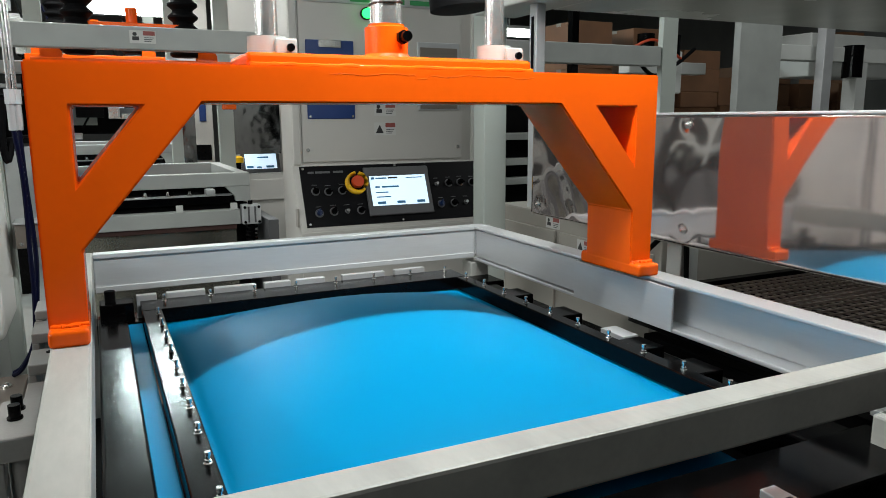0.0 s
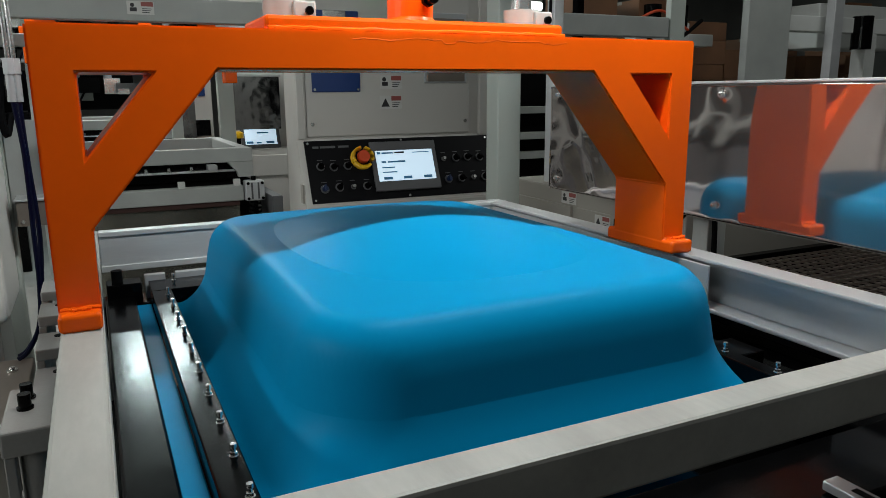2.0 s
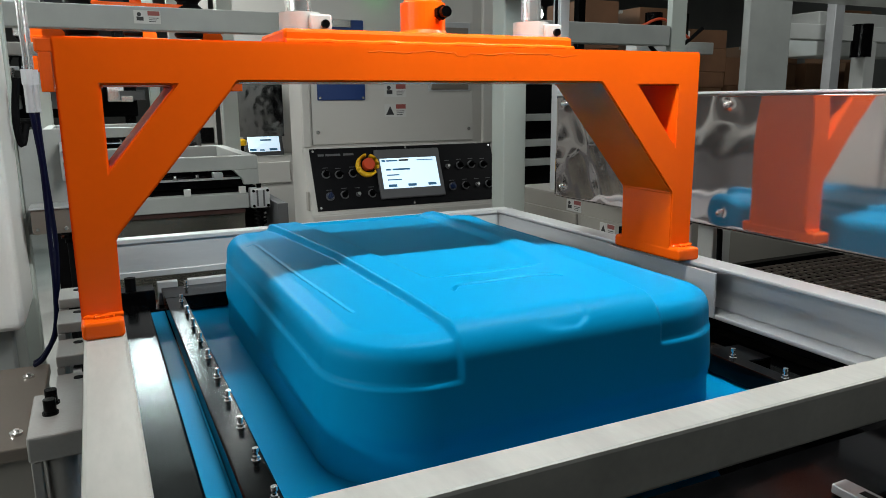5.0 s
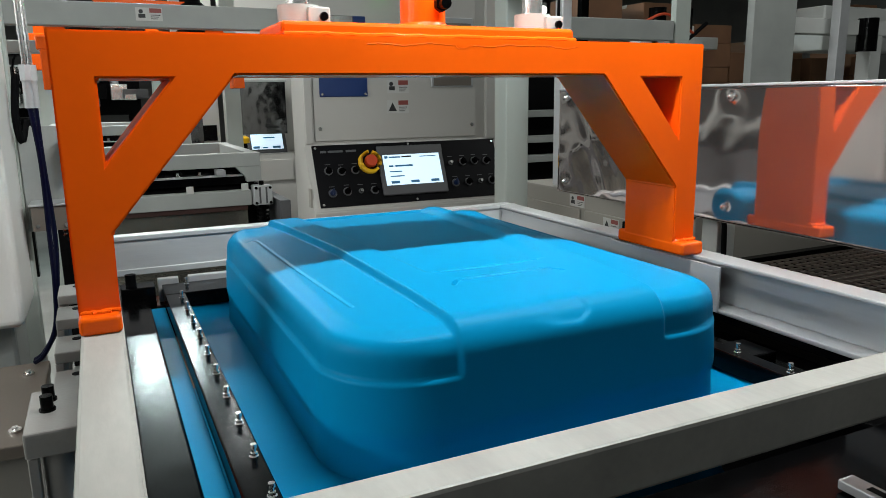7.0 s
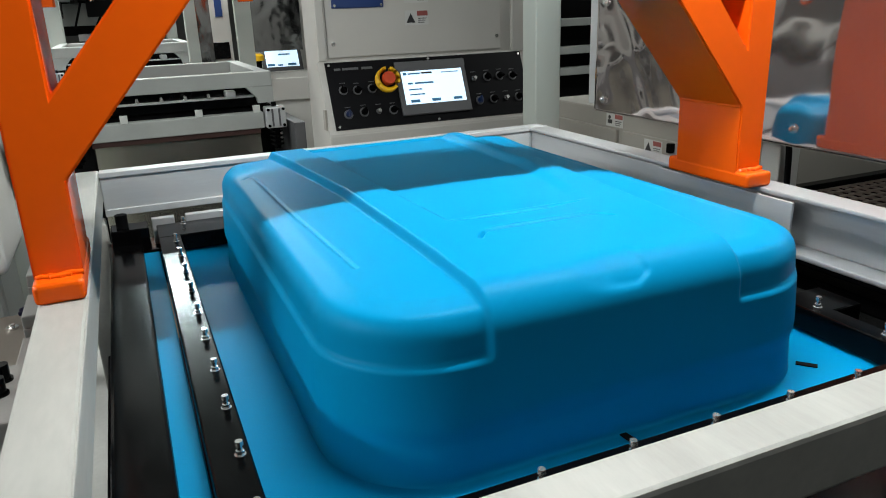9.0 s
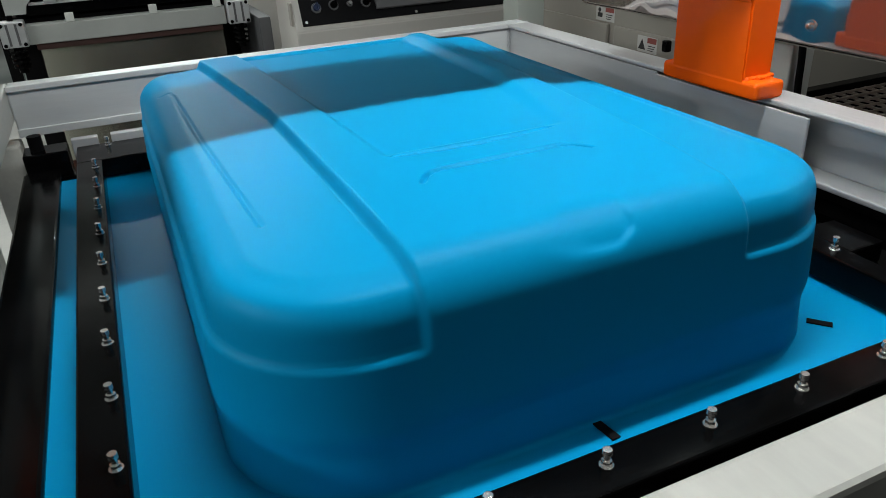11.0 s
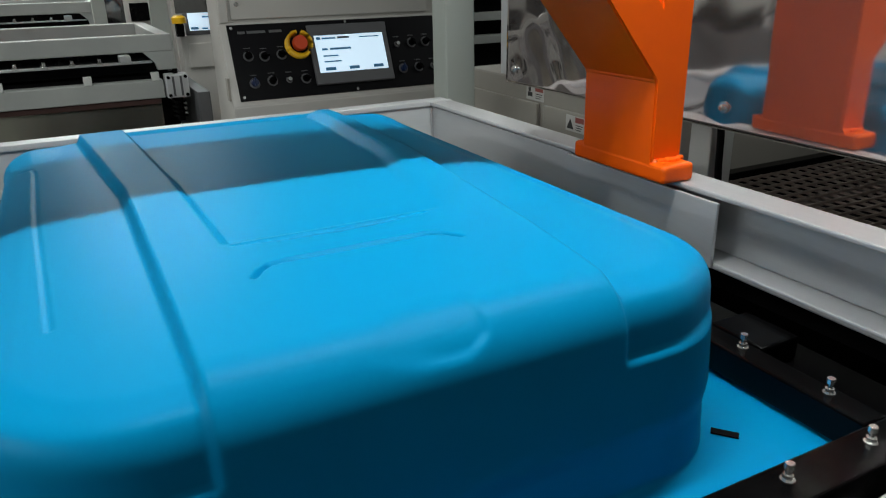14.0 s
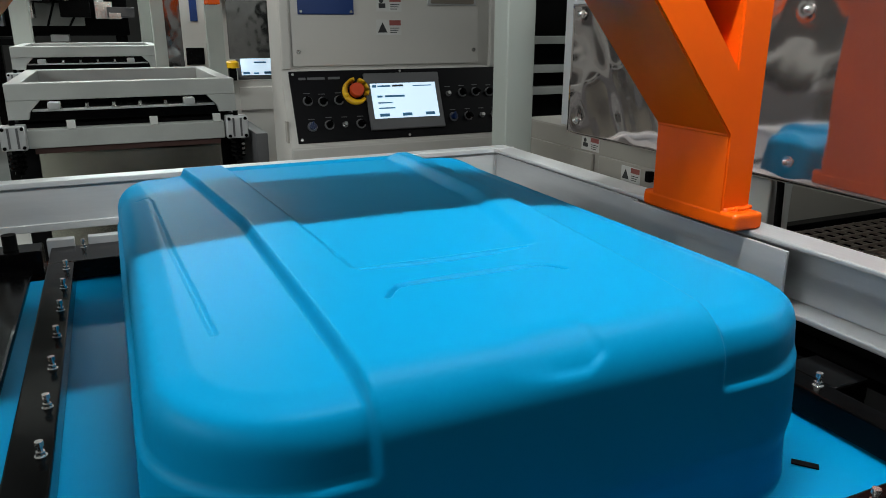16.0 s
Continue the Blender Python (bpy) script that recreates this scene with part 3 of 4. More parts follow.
def motions():
    walk(SHELL, [(t, pose(0, 0, z)) for t, z in ((0, SZ - 0.17), (1.4, SZ - 0.17), (1.55, SZ - 0.13), (1.75, SZ - 0.03), (2.0, SZ - 0.014), (2.3, SZ - 0.004), (2.5, SZ), (16, SZ))])
    times = [0.25 * k for k in range(7)]
    for amp, ob in zip(AMPS, BUBBLE):
        rows = []
        for t in times:
            top = float(np.interp(t, (0, 0.5, 1.0, 1.5), (0.060, 0.096, 0.127, 0.150)))
            rows.append((t, pose(0, 0, SZ + min(0.0, (top - amp) * 1.12))))
        rows += [(1.7, pose(0, 0, SZ - 0.01)), (1.85, pose(0, 0, SZ - 0.05)), (2.1, pose(0, 0, SZ - 0.16)), (16, pose(0, 0, SZ - 0.16))]
        walk(ob, rows)
    walk(DRAWN_HIGH, [(t, pose(0, 0, SZ + z)) for t, z in ((0, -0.19), (1.4, -0.19), (1.55, -0.15), (1.75, 0), (2.0, 0), (2.2, -0.005), (2.4, -0.016), (2.6, -0.06), (2.8, -0.16), (16, -0.16))])
    walk(DRAWN_MID, [(t, pose(0, 0, SZ + z)) for t, z in ((0, -0.19), (1.4, -0.19), (1.55, -0.15), (1.75, 0), (2.4, 0), (2.55, -0.001), (2.65, -0.012), (2.75, -0.07), (2.85, -0.16), (16, -0.16))])
    walk(DRAWN_LOW, [(t, pose(0, 0, SZ + z)) for t, z in ((0, -0.19), (1.4, -0.19), (1.55, -0.15), (1.75, 0), (2.6, -0.004), (2.8, -0.03), (3.0, -0.055), (3.2, -0.09), (3.5, -0.125), (16, -0.13))])


def lift_rods():
    for x in (0.2065, 0.502):
        g = thing("guide_rod", "chromed guide rod in a pale collar on the orange arch", "guide rod", group="guide rods of the arch")
        part("rod", cyl(bmesh.new(), (x, 0.955, 1.432), (x, 0.955, 2.3), 0.0125, seg=28), CHROME, g)
        col = cyl(bmesh.new(), (x, 0.955, 1.432), (x, 0.955, 1.455), 0.022, seg=36)
        box(col, x + 0.004, x + 0.028, 0.928, 0.958, 1.432, 1.452, 0.002)
        cl = part("collar", col, GREY, g)
        part("screw", cyl(bmesh.new(), (x + 0.02, 0.929, 1.442), (x + 0.02, 0.924, 1.442), 0.0045, seg=14), BLACK, cl)
    r = thing("lift_cylinder_rod", "chromed lifting rod in the arch's orange boss", "cylinder rod")
    part("rod", cyl(bmesh.new(), (0.342, 0.93, 1.47), (0.342, 0.93, 2.3), 0.0185, seg=32), CHROME, r)
    part("wire", tube(bmesh.new(), [Vector((0.342 + 0.0195 * math.cos(a / 3), 0.93 + 0.0195 * math.sin(a / 3), 1.492 + 0.0003 * a)) for a in range(0, 20)], 0.0012, 6), INK, r)
    c = thing("crosshead", "grey crosshead holding the rods above the arch", "crosshead")
    part("beam", B(0.1, 0.62, 0.88, 1.02, 2.3, 2.4, 0.004), GREY, c)
    part("lamp_cap", cyl(cyl(bmesh.new(), (0.525, 1.096, 1.521), (0.522, 1.1, 1.572), 0.046, seg=40), (0.522, 1.1, 1.572), (0.522, 1.1, 1.62), 0.044, 0.02, seg=40), BLACKMAT, c)
    part("stem", cyl(cyl(bmesh.new(), (0.522, 1.1, 1.62), (0.522, 1.1, 2.35), 0.01), (0.522, 1.1, 2.35), (0.522, 1.0, 2.35), 0.01), BLACKMAT, c)


lift_rods()


# ---- labels ----
def label_plate(m, w, h, triangle=True):
    """A white safety label with a dark head, a pictogram and lines of writing too small to read."""
    g = thing("warning_label", "white safety label with a dark red heading", "label")
    g.matrix_world = m
    part("backing", B(-w / 2, w / 2, -h / 2, h / 2, 0, 0.0008), SIGNWHITE, g)
    part("heading", B(0.02 * w, w * 0.47, h * 0.12, h * 0.46, 0.0008, 0.0012), SIGNRED, g)
    bm = bmesh.new()
    if triangle:
        vs = [bm.verts.new((-w * 0.25 + a * w, b * h, 0.0012)) for a, b in ((-0.19, -0.34), (0.19, -0.34), (0.0, 0.32))]
        bm.faces.new(vs)
    else:
        box(bm, -w * 0.40, -w * 0.14, -h * 0.28, h * 0.02, 0.0008, 0.0012)
        cyl(bm, (-w * 0.3, h * 0.2, 0.0008), (-w * 0.3, h * 0.2, 0.0012), h * 0.16, seg=14)
    part("pictogram", bm, INK, g)
    for k in range(3):
        part("writing_bar", B(0.05 * w, w * (0.42 - 0.05 * k), -h * (0.08 + 0.14 * k), -h * (0.03 + 0.14 * k), 0.0008, 0.0011), INK, g)
    return g


def facing_south(x, y, z):
    return pose(x, y, z, 90, 0, 0)


def facing_west(x, y, z):
    return pose(x, y, z, 90, 0, -90)


# ---- the column, the control cabinet ----
def column(name, x0, x1, y0, y1, z0, z1, mat=POST, label="pale grey green painted square machine column"):
    return solid(name, B(x0, x1, y0, y1, z0, z1, 0.003), mat, label, "column")


column("machine_column", 0.824, 0.883, 1.572, 1.626, 0, 2.6)


def knob(parent, x, s, color, turn, small=False):
    k = 0.6 if small else 1.0
    b = part("knob", cyl(bmesh.new(), (0, 0, 0.002), (0, 0, 0.014), 0.0105 * k, 0.009 * k, seg=20), CHROME if small else color, parent)
    b.location = (x, s, 0.003)
    part("collar", cyl(bmesh.new(), (0, 0, 0.0005), (0, 0, 0.0045), 0.0142 * k, 0.013 * k, seg=24), BEZEL, b)
    if not small:
        part("pointer", B(-0.0022, 0.0022, -0.011, 0.011, 0.013, 0.021, 0.001), color if color is not KNOBBLUE else KNOBBLUE, b).rotation_euler = (0, 0, turn)
    part("writing_bar", B(-0.009, 0.009, 0.021, 0.0228, 0.0012, 0.0016), BEZEL, b)
    return b


def console():
    c = thing("control_cabinet", "warm grey control cabinet with a sloping black control panel", "control cabinet")
    part("body", B(0.597, 1.36, 2.45, 2.60, 0, 2.3, 0.004), CABINET, c)
    part("side_post", B(0.597, 0.622, 2.438, 2.45, 1.215, 2.3, 0.003), CABINET, c)
    part("front_panel", B(0.628, 1.207, 2.443, 2.452, 1.222, 2.2, 0.002), CABINET, c)
    for x in (0.645, 1.19):
        part("panel_screw", cyl(bmesh.new(), (x, 2.443, 1.262), (x, 2.438, 1.262), 0.006, seg=12), CHROME, c)
    part("side_post", B(1.243, 1.36, 2.432, 2.45, 1.21, 2.3, 0.004), CABINET, c)
    # wedge under the sloping panel
    w = bmesh.new()
    prof = [(2.46, 0.6), (2.355, 0.6), (2.355, 1.005), (2.442, 1.214), (2.46, 1.214)]
    vs = [w.verts.new((0.592, y, z)) for y, z in prof]
    f = w.faces.new(vs)
    ex = bmesh.ops.extrude_face_region(w, geom=[f])["geom"]
    bmesh.ops.translate(w, verts=[v for v in ex if isinstance(v, bmesh.types.BMVert)], vec=(0.72, 0, 0))
    bmesh.ops.recalc_face_normals(w, faces=w.faces[:])
    bmesh.ops.bevel(w, geom=w.edges[:], offset=0.003, segments=2, affect="EDGES")
    part("desk", w, CABINET, c)
    part("side_vent", B(0.586, 0.5922, 2.375, 2.40, 1.02, 1.08, 0.001), BEIGE, c)
    p = part("control_panel", B(-0.33, 0.33, -0.106, 0.100, -0.002, 0.004, 0.0015), PANELBLACK, c, "sloping black control panel film")
    p.matrix_basis = pose(0.942, 2.400, 1.1165, 67.4, 0, 0)
    for x, s in ((-0.32, 0.09), (0.0, 0.093), (0.32, 0.09), (-0.32, -0.097), (0.0, -0.1), (0.32, -0.097)):
        sc = part("panel_screw", cyl(bmesh.new(), (0, 0, 0), (0, 0, 0.003), 0.004, seg=10), CHROME, p)
        sc.location = (x, s, 0.004)
    h = part("screen_unit", B(-0.117, 0.117, -0.083, 0.086, 0.004, 0.014, 0.003), BEZEL, p, "dark grey touch screen bezel")
    return c, p, h


CAB, PANEL, HMI = console()


def console_details():
    # panel coordinates from its middle at x 0.942
    for x, s, col, turn, small in ((0.654, 0.013, BLACK, 0.6, 0), (0.697, 0.010, BLACK, 1.4, 0), (0.744, 0.012, BLACK, 1.2, 0), (0.657, -0.061, KNOBBLUE, 0, 0),
                                   (0.706, -0.058, BLACK, -0.4, 0), (0.752, -0.059, BLACK, 0, 1), (0.799, -0.059, BLACK, 1.3, 0), (1.088, 0.019, BLACK, 0, 1),
                                   (1.135, 0.021, BLACK, 0.5, 0), (1.18, 0.022, BLACK, 1.3, 0), (1.227, 0.020, BLACK, 0.9, 0), (1.094, -0.053, KNOBBLUE, 0, 0),
                                   (1.144, -0.052, BLACK, 0.8, 0), (1.19, -0.052, BLACK, 0, 1), (1.235, -0.052, BLACK, 0.8, 0)):
        knob(PANEL, x - 0.942, s, col, turn, small)
    e = part("emergency_stop", cyl(cyl(bmesh.new(), (0, 0, 0), (0, 0, 0.02), 0.016, seg=30), (0, 0, 0.018), (0, 0, 0.03), 0.021, 0.019, seg=30), RED, PANEL, "red emergency stop button")
    e.location = (0.795 - 0.942, 0.034, 0.004)
    g = bmesh.new()
    for k in range(30):
        a0, a1 = 2 * math.pi * k / 30, 2 * math.pi * (k + 1) / 30
        if k in (26, 27, 6, 7):
            continue
        vs = []
        for r, z in ((0.027, 0.0), (0.038, 0.0), (0.037, 0.022), (0.028, 0.022)):
            for a in (a0, a1):
                vs.append(g.verts.new((r * math.cos(a), r * math.sin(a), z)))
        for q in ((0, 1, 3, 2), (2, 3, 5, 4), (4, 5, 7, 6), (6, 7, 1, 0), (0, 2, 4, 6), (1, 7, 5, 3)):
            g.faces.new([vs[i] for i in q])
    bmesh.ops.remove_doubles(g, verts=g.verts[:], dist=0.0001)
    bmesh.ops.recalc_face_normals(g, faces=g.faces[:])
    part("guard_ring", g, YELLOW, e, "yellow guard ring")
    # lit picture of the touch screen: bars stand for writing
    sc = part("display", B(-0.102, 0.102, -0.050, 0.054, 0.014, 0.0146), SCREEN, HMI, "lit pale blue touch screen")
    part("lip", B(-0.117, 0.117, 0.062, 0.0835, 0.014, 0.0143), BEZEL, HMI)
    for x, y, w, h, mat in ((-0.096, 0.042, 0.012, 0.008, SCREEN_INK), (-0.080, 0.043, 0.04, 0.005, SCREEN_INK), (-0.035, 0.043, 0.035, 0.006, INK), (0.03, 0.043, 0.06, 0.003, SCREEN_INK),
                            (-0.085, 0.012, 0.016, 0.006, SCREEN_INK), (-0.062, 0.012, 0.062, 0.006, SCREEN_INK), (-0.085, -0.006, 0.044, 0.004, SCREEN_INK), (-0.085, -0.022, 0.05, 0.004, SCREEN_INK),
                            (-0.085, -0.045, 0.03, 0.009, SCREEN_INK), (-0.015, -0.045, 0.03, 0.009, SCREEN_INK), (0.058, -0.045, 0.03, 0.009, SCREEN_INK)):
        part("writing_bar", B(x, x + w, y, y + h, 0.0146, 0.0149), mat, HMI)
    for x, w in ((-0.305, 0.02), (-0.28, 0.05), (-0.22, 0.035)):
        part("writing_bar", B(x, x + w, 0.074, 0.081, 0.004, 0.0043), BEZEL, PANEL)


console_details()


def on_cabinet():
    b = thing("clipboard", "dark blue clipboard with a steel clip hung on the cabinet", "clipboard")
    part("board", B(0.648, 0.809, 2.437, 2.443, 1.362, 1.612, 0.003), NAVY, b)
    part("clip", B(0.69, 0.765, 2.431, 2.437, 1.588, 1.612, 0.002), CHROME, b)
    for x in (0.656, 0.80):
        part("screw", cyl(bmesh.new(), (x, 2.437, 1.37), (x, 2.434, 1.37), 0.004, seg=10), CHROME, b)
    n = thing("name_plate", "brushed steel document plate screwed to the cabinet", "name plate")
    part("plate", B(1.036, 1.195, 2.437, 2.443, 1.39, 1.618, 0.002), ALU, n)
    part("pocket", B(1.045, 1.186, 2.434, 2.437, 1.395, 1.60, 0.001), TAN, n)
    label_plate(facing_south(0.916, 2.4428, 1.393), 0.078, 0.043, False)
    label_plate(facing_south(0.915, 2.4428, 1.328), 0.078, 0.043, True)
    s = thing("maker_sign", "steel maker's sign with lines of green lettering", "sign")
    part("plate", B(0.642, 1.2, 2.437, 2.443, 1.728, 1.83, 0.003), ALU, s)
    for x, w in ((0.80, 0.10), (0.92, 0.07), (1.01, 0.13)):
        part("writing_bar", B(x, x + w, 2.435, 2.437, 1.735, 1.75), GREEN_INK, s)
    l = thing("signal_lamp", "lit green signal lamp on the cabinet", "lamp")
    part("lens", cyl(bmesh.new(), (0.855, 2.437, 1.70), (0.855, 2.415, 1.70), 0.016, seg=20), GREENLED, l)
    part("rim", cyl(bmesh.new(), (0.855, 2.443, 1.70), (0.855, 2.432, 1.70), 0.02, seg=20), BLACK, l)


on_cabinet()


# ---- right of the machine ----
def splash_panel():
    p = thing("splash_panel", "polished wavy steel guard sheet hung beside the machine", "guard panel")
    bolts = ((0.925, 1.352), (0.925, 1.194), (1.328, 1.352), (1.328, 1.193), (0.45, 1.352), (0.45, 1.194))
    y, z = np.meshgrid(np.linspace(0.12, 1.352, 250), np.linspace(1.171, 1.366, 48), indexing="ij")
    x = 0.815 + 0.0005 * np.sin(y * 9 + 1.4) * np.sin((z - 1.171) * 16)
    x = x + (0.0007 * np.sin(y * 31 + z * 22 + 1.5 * np.sin(z * 40)) + 0.0004 * np.sin(y * 67 - z * 53 + 2.0 * np.sin(y * 21))) * smooth01(1.0, 1.3, y)
    x = x + 0.0006 * np.exp(-((y - 0.93 + (z - 1.30) * 0.5) / 0.03) ** 2) * smooth01(1.22, 1.30, z)
    for by, bz in bolts:
        r = np.hypot(y - by, (z - bz) * 1.2)
        x = x + 0.0006 * np.exp(-(r / 0.010) ** 2) - 0.00012 * np.exp(-((r - 0.03) / 0.012) ** 2) * (1 + 0.6 * np.sin(3 * np.arctan2(z - bz, y - by)))
    n, m = x.shape
    i, j = np.meshgrid(np.arange(n - 1), np.arange(m - 1), indexing="ij")
    f = np.stack([i * m + j, i * m + j + 1, (i + 1) * m + j + 1, (i + 1) * m + j], -1).reshape(-1, 4)
    co = np.concatenate([np.stack([x + d, y, z], -1).reshape(-1, 3) for d in (0, 0.0015)])
    rim = np.array([k * m for k in range(n)] + [(n - 1) * m + k for k in range(1, m)] + [k * m + m - 1 for k in range(n - 2, -1, -1)] + [k for k in range(m - 2, 0, -1)])
    nxt = np.roll(rim, -1)
    f = np.concatenate([f, f[:, ::-1] + n * m, np.stack([rim, nxt, nxt + n * m, rim + n * m], -1)])
    me = bpy.data.meshes.new("sheet")
    me.from_pydata(co.tolist(), [], f.tolist())
    me.polygons.foreach_set("use_smooth", [True] * len(me.polygons))
    me.materials.append(STEEL)
    part("sheet", me, STEEL, p)
    part("top_edge", B(0.813, 0.819, 0.12, 1.352, 1.366, 1.370, 0.001), ALU, p)
    for y, z in bolts:
        e = cyl(bmesh.new(), (0.815, y, z), (0.8115, y, z), 0.0034, seg=6)
        bmesh.ops.create_uvsphere(e, u_segments=14, v_segments=8, radius=0.0032, matrix=Matrix.Translation((0.8112, y, z)))
        cyl(e, (0.815, y, z), (0.8138, y, z), 0.0062, seg=18)
        part("eye_bolt", e, CHROME, p)
    part("strut", B(0.824, 0.846, 1.36, 1.385, 1.18, 1.585, 0.002), ALU, p, "slotted aluminium hanging strut")
    part("strut_slot", B(0.8225, 0.8245, 1.368, 1.376, 1.40, 1.56), BLACKMAT, p)
    part("clevis", B(0.822, 0.862, 1.34, 1.40, 1.405, 1.43, 0.002), GREY, p)
    return p


splash_panel()


def overhead_beam():
    o = thing("overhead_beam", "pale grey green glossy overhead plate and beam fixed to the column", "beam")
    part("plate", B(0.905, 2.7, 0.7, 1.43, 1.585, 1.63, 0.004), OVERHEAD, o)
    part("beam", B(0.79, 0.904, 0.7, 1.571, 1.584, 1.69, 0.005), OVERHEAD, o)
    part("end_post", B(2.6, 2.7, 1.33, 1.43, 0, 1.585, 0.004), GREY, o)


overhead_beam()


def mesh_conveyor():
    t = thing("mesh_conveyor", "dark wire mesh conveyor bed beside the machine", "conveyor")
    x0, x1, y0, y1, z = 0.875, 1.75, 0.25, 1.07, 1.055
    part("edge", B(x0, x1, y1, y1 + 0.02, z - 0.05, z + 0.008, 0.002), BLACK, t)
    part("edge", B(x0 - 0.02, x0, y0, y1 + 0.02, z - 0.05, z + 0.008, 0.002), BLACK, t)
    part("tray", B(x0, x1, y0, y1, z - 0.09, z - 0.07, 0.002), BLACKMAT, t)
    part("stand", B(x0 + 0.05, x1 - 0.05, y0 + 0.05, y1 - 0.05, 0, z - 0.09, 0.004), BLACKMAT, t)
    wires = bmesh.new()
    for k in range(44):
        x = x0 + (k + 0.5) * (x1 - x0) / 44
        box(wires, x - 0.0012, x + 0.0012, y0, y1, z - 0.004, z - 0.001)
    for k in range(40):
        y = y0 + (k + 0.5) * (y1 - y0) / 40
        box(wires, x0, x1, y - 0.0012, y + 0.0012, z - 0.001, z + 0.002)
    part("wire_mesh", wires, WIRE, t)["kind"] = "stuff"
    for y in (0.74, 0.95):
        part("guide_block", B(0.872, 0.93, y, y + 0.03, z + 0.008, z + 0.022, 0.002), ALU, t)


mesh_conveyor()


def side_body():
    t = thing("conveyor_cabinet", "beige conveyor cabinet with safety labels and a black latch", "cabinet")
    part("body", B(0.952, 1.7, 1.12, 1.72, 0, 1.148, 0.004), BEIGE, t)
    part("door", B(0.945, 0.951, 1.135, 1.44, 0.6, 1.11, 0.002), BEIGE, t)
    part("door", B(0.945, 0.951, 1.46, 1.70, 0.6, 1.11, 0.002), BEIGE, t)
    part("latch", B(0.934, 0.945, 1.286, 1.298, 1.09, 1.108, 0.002), BLACK, t)
    part("plug", cyl(bmesh.new(), (1.05, 1.55, 1.148), (1.05, 1.55, 1.151), 0.012, seg=18), BLACK, t)
    part("cable", tube(bmesh.new(), bent([(0.905, 1.10, 1.13), (0.90, 1.03, 1.18), (0.895, 1.0, 1.16), (0.89, 0.99, 1.10), (0.9, 0.99, 1.0)]), 0.0045, 8), BLACKMAT, t)
    part("upright", B(0.905, 0.945, 1.02, 1.055, 0.9, 1.175, 0.002), WHITE, t)
    label_plate(facing_west(0.9448, 1.346, 1.092), 0.05, 0.026, True)
    label_plate(facing_west(0.9515, 1.475, 1.126), 0.055, 0.026, False)


side_body()


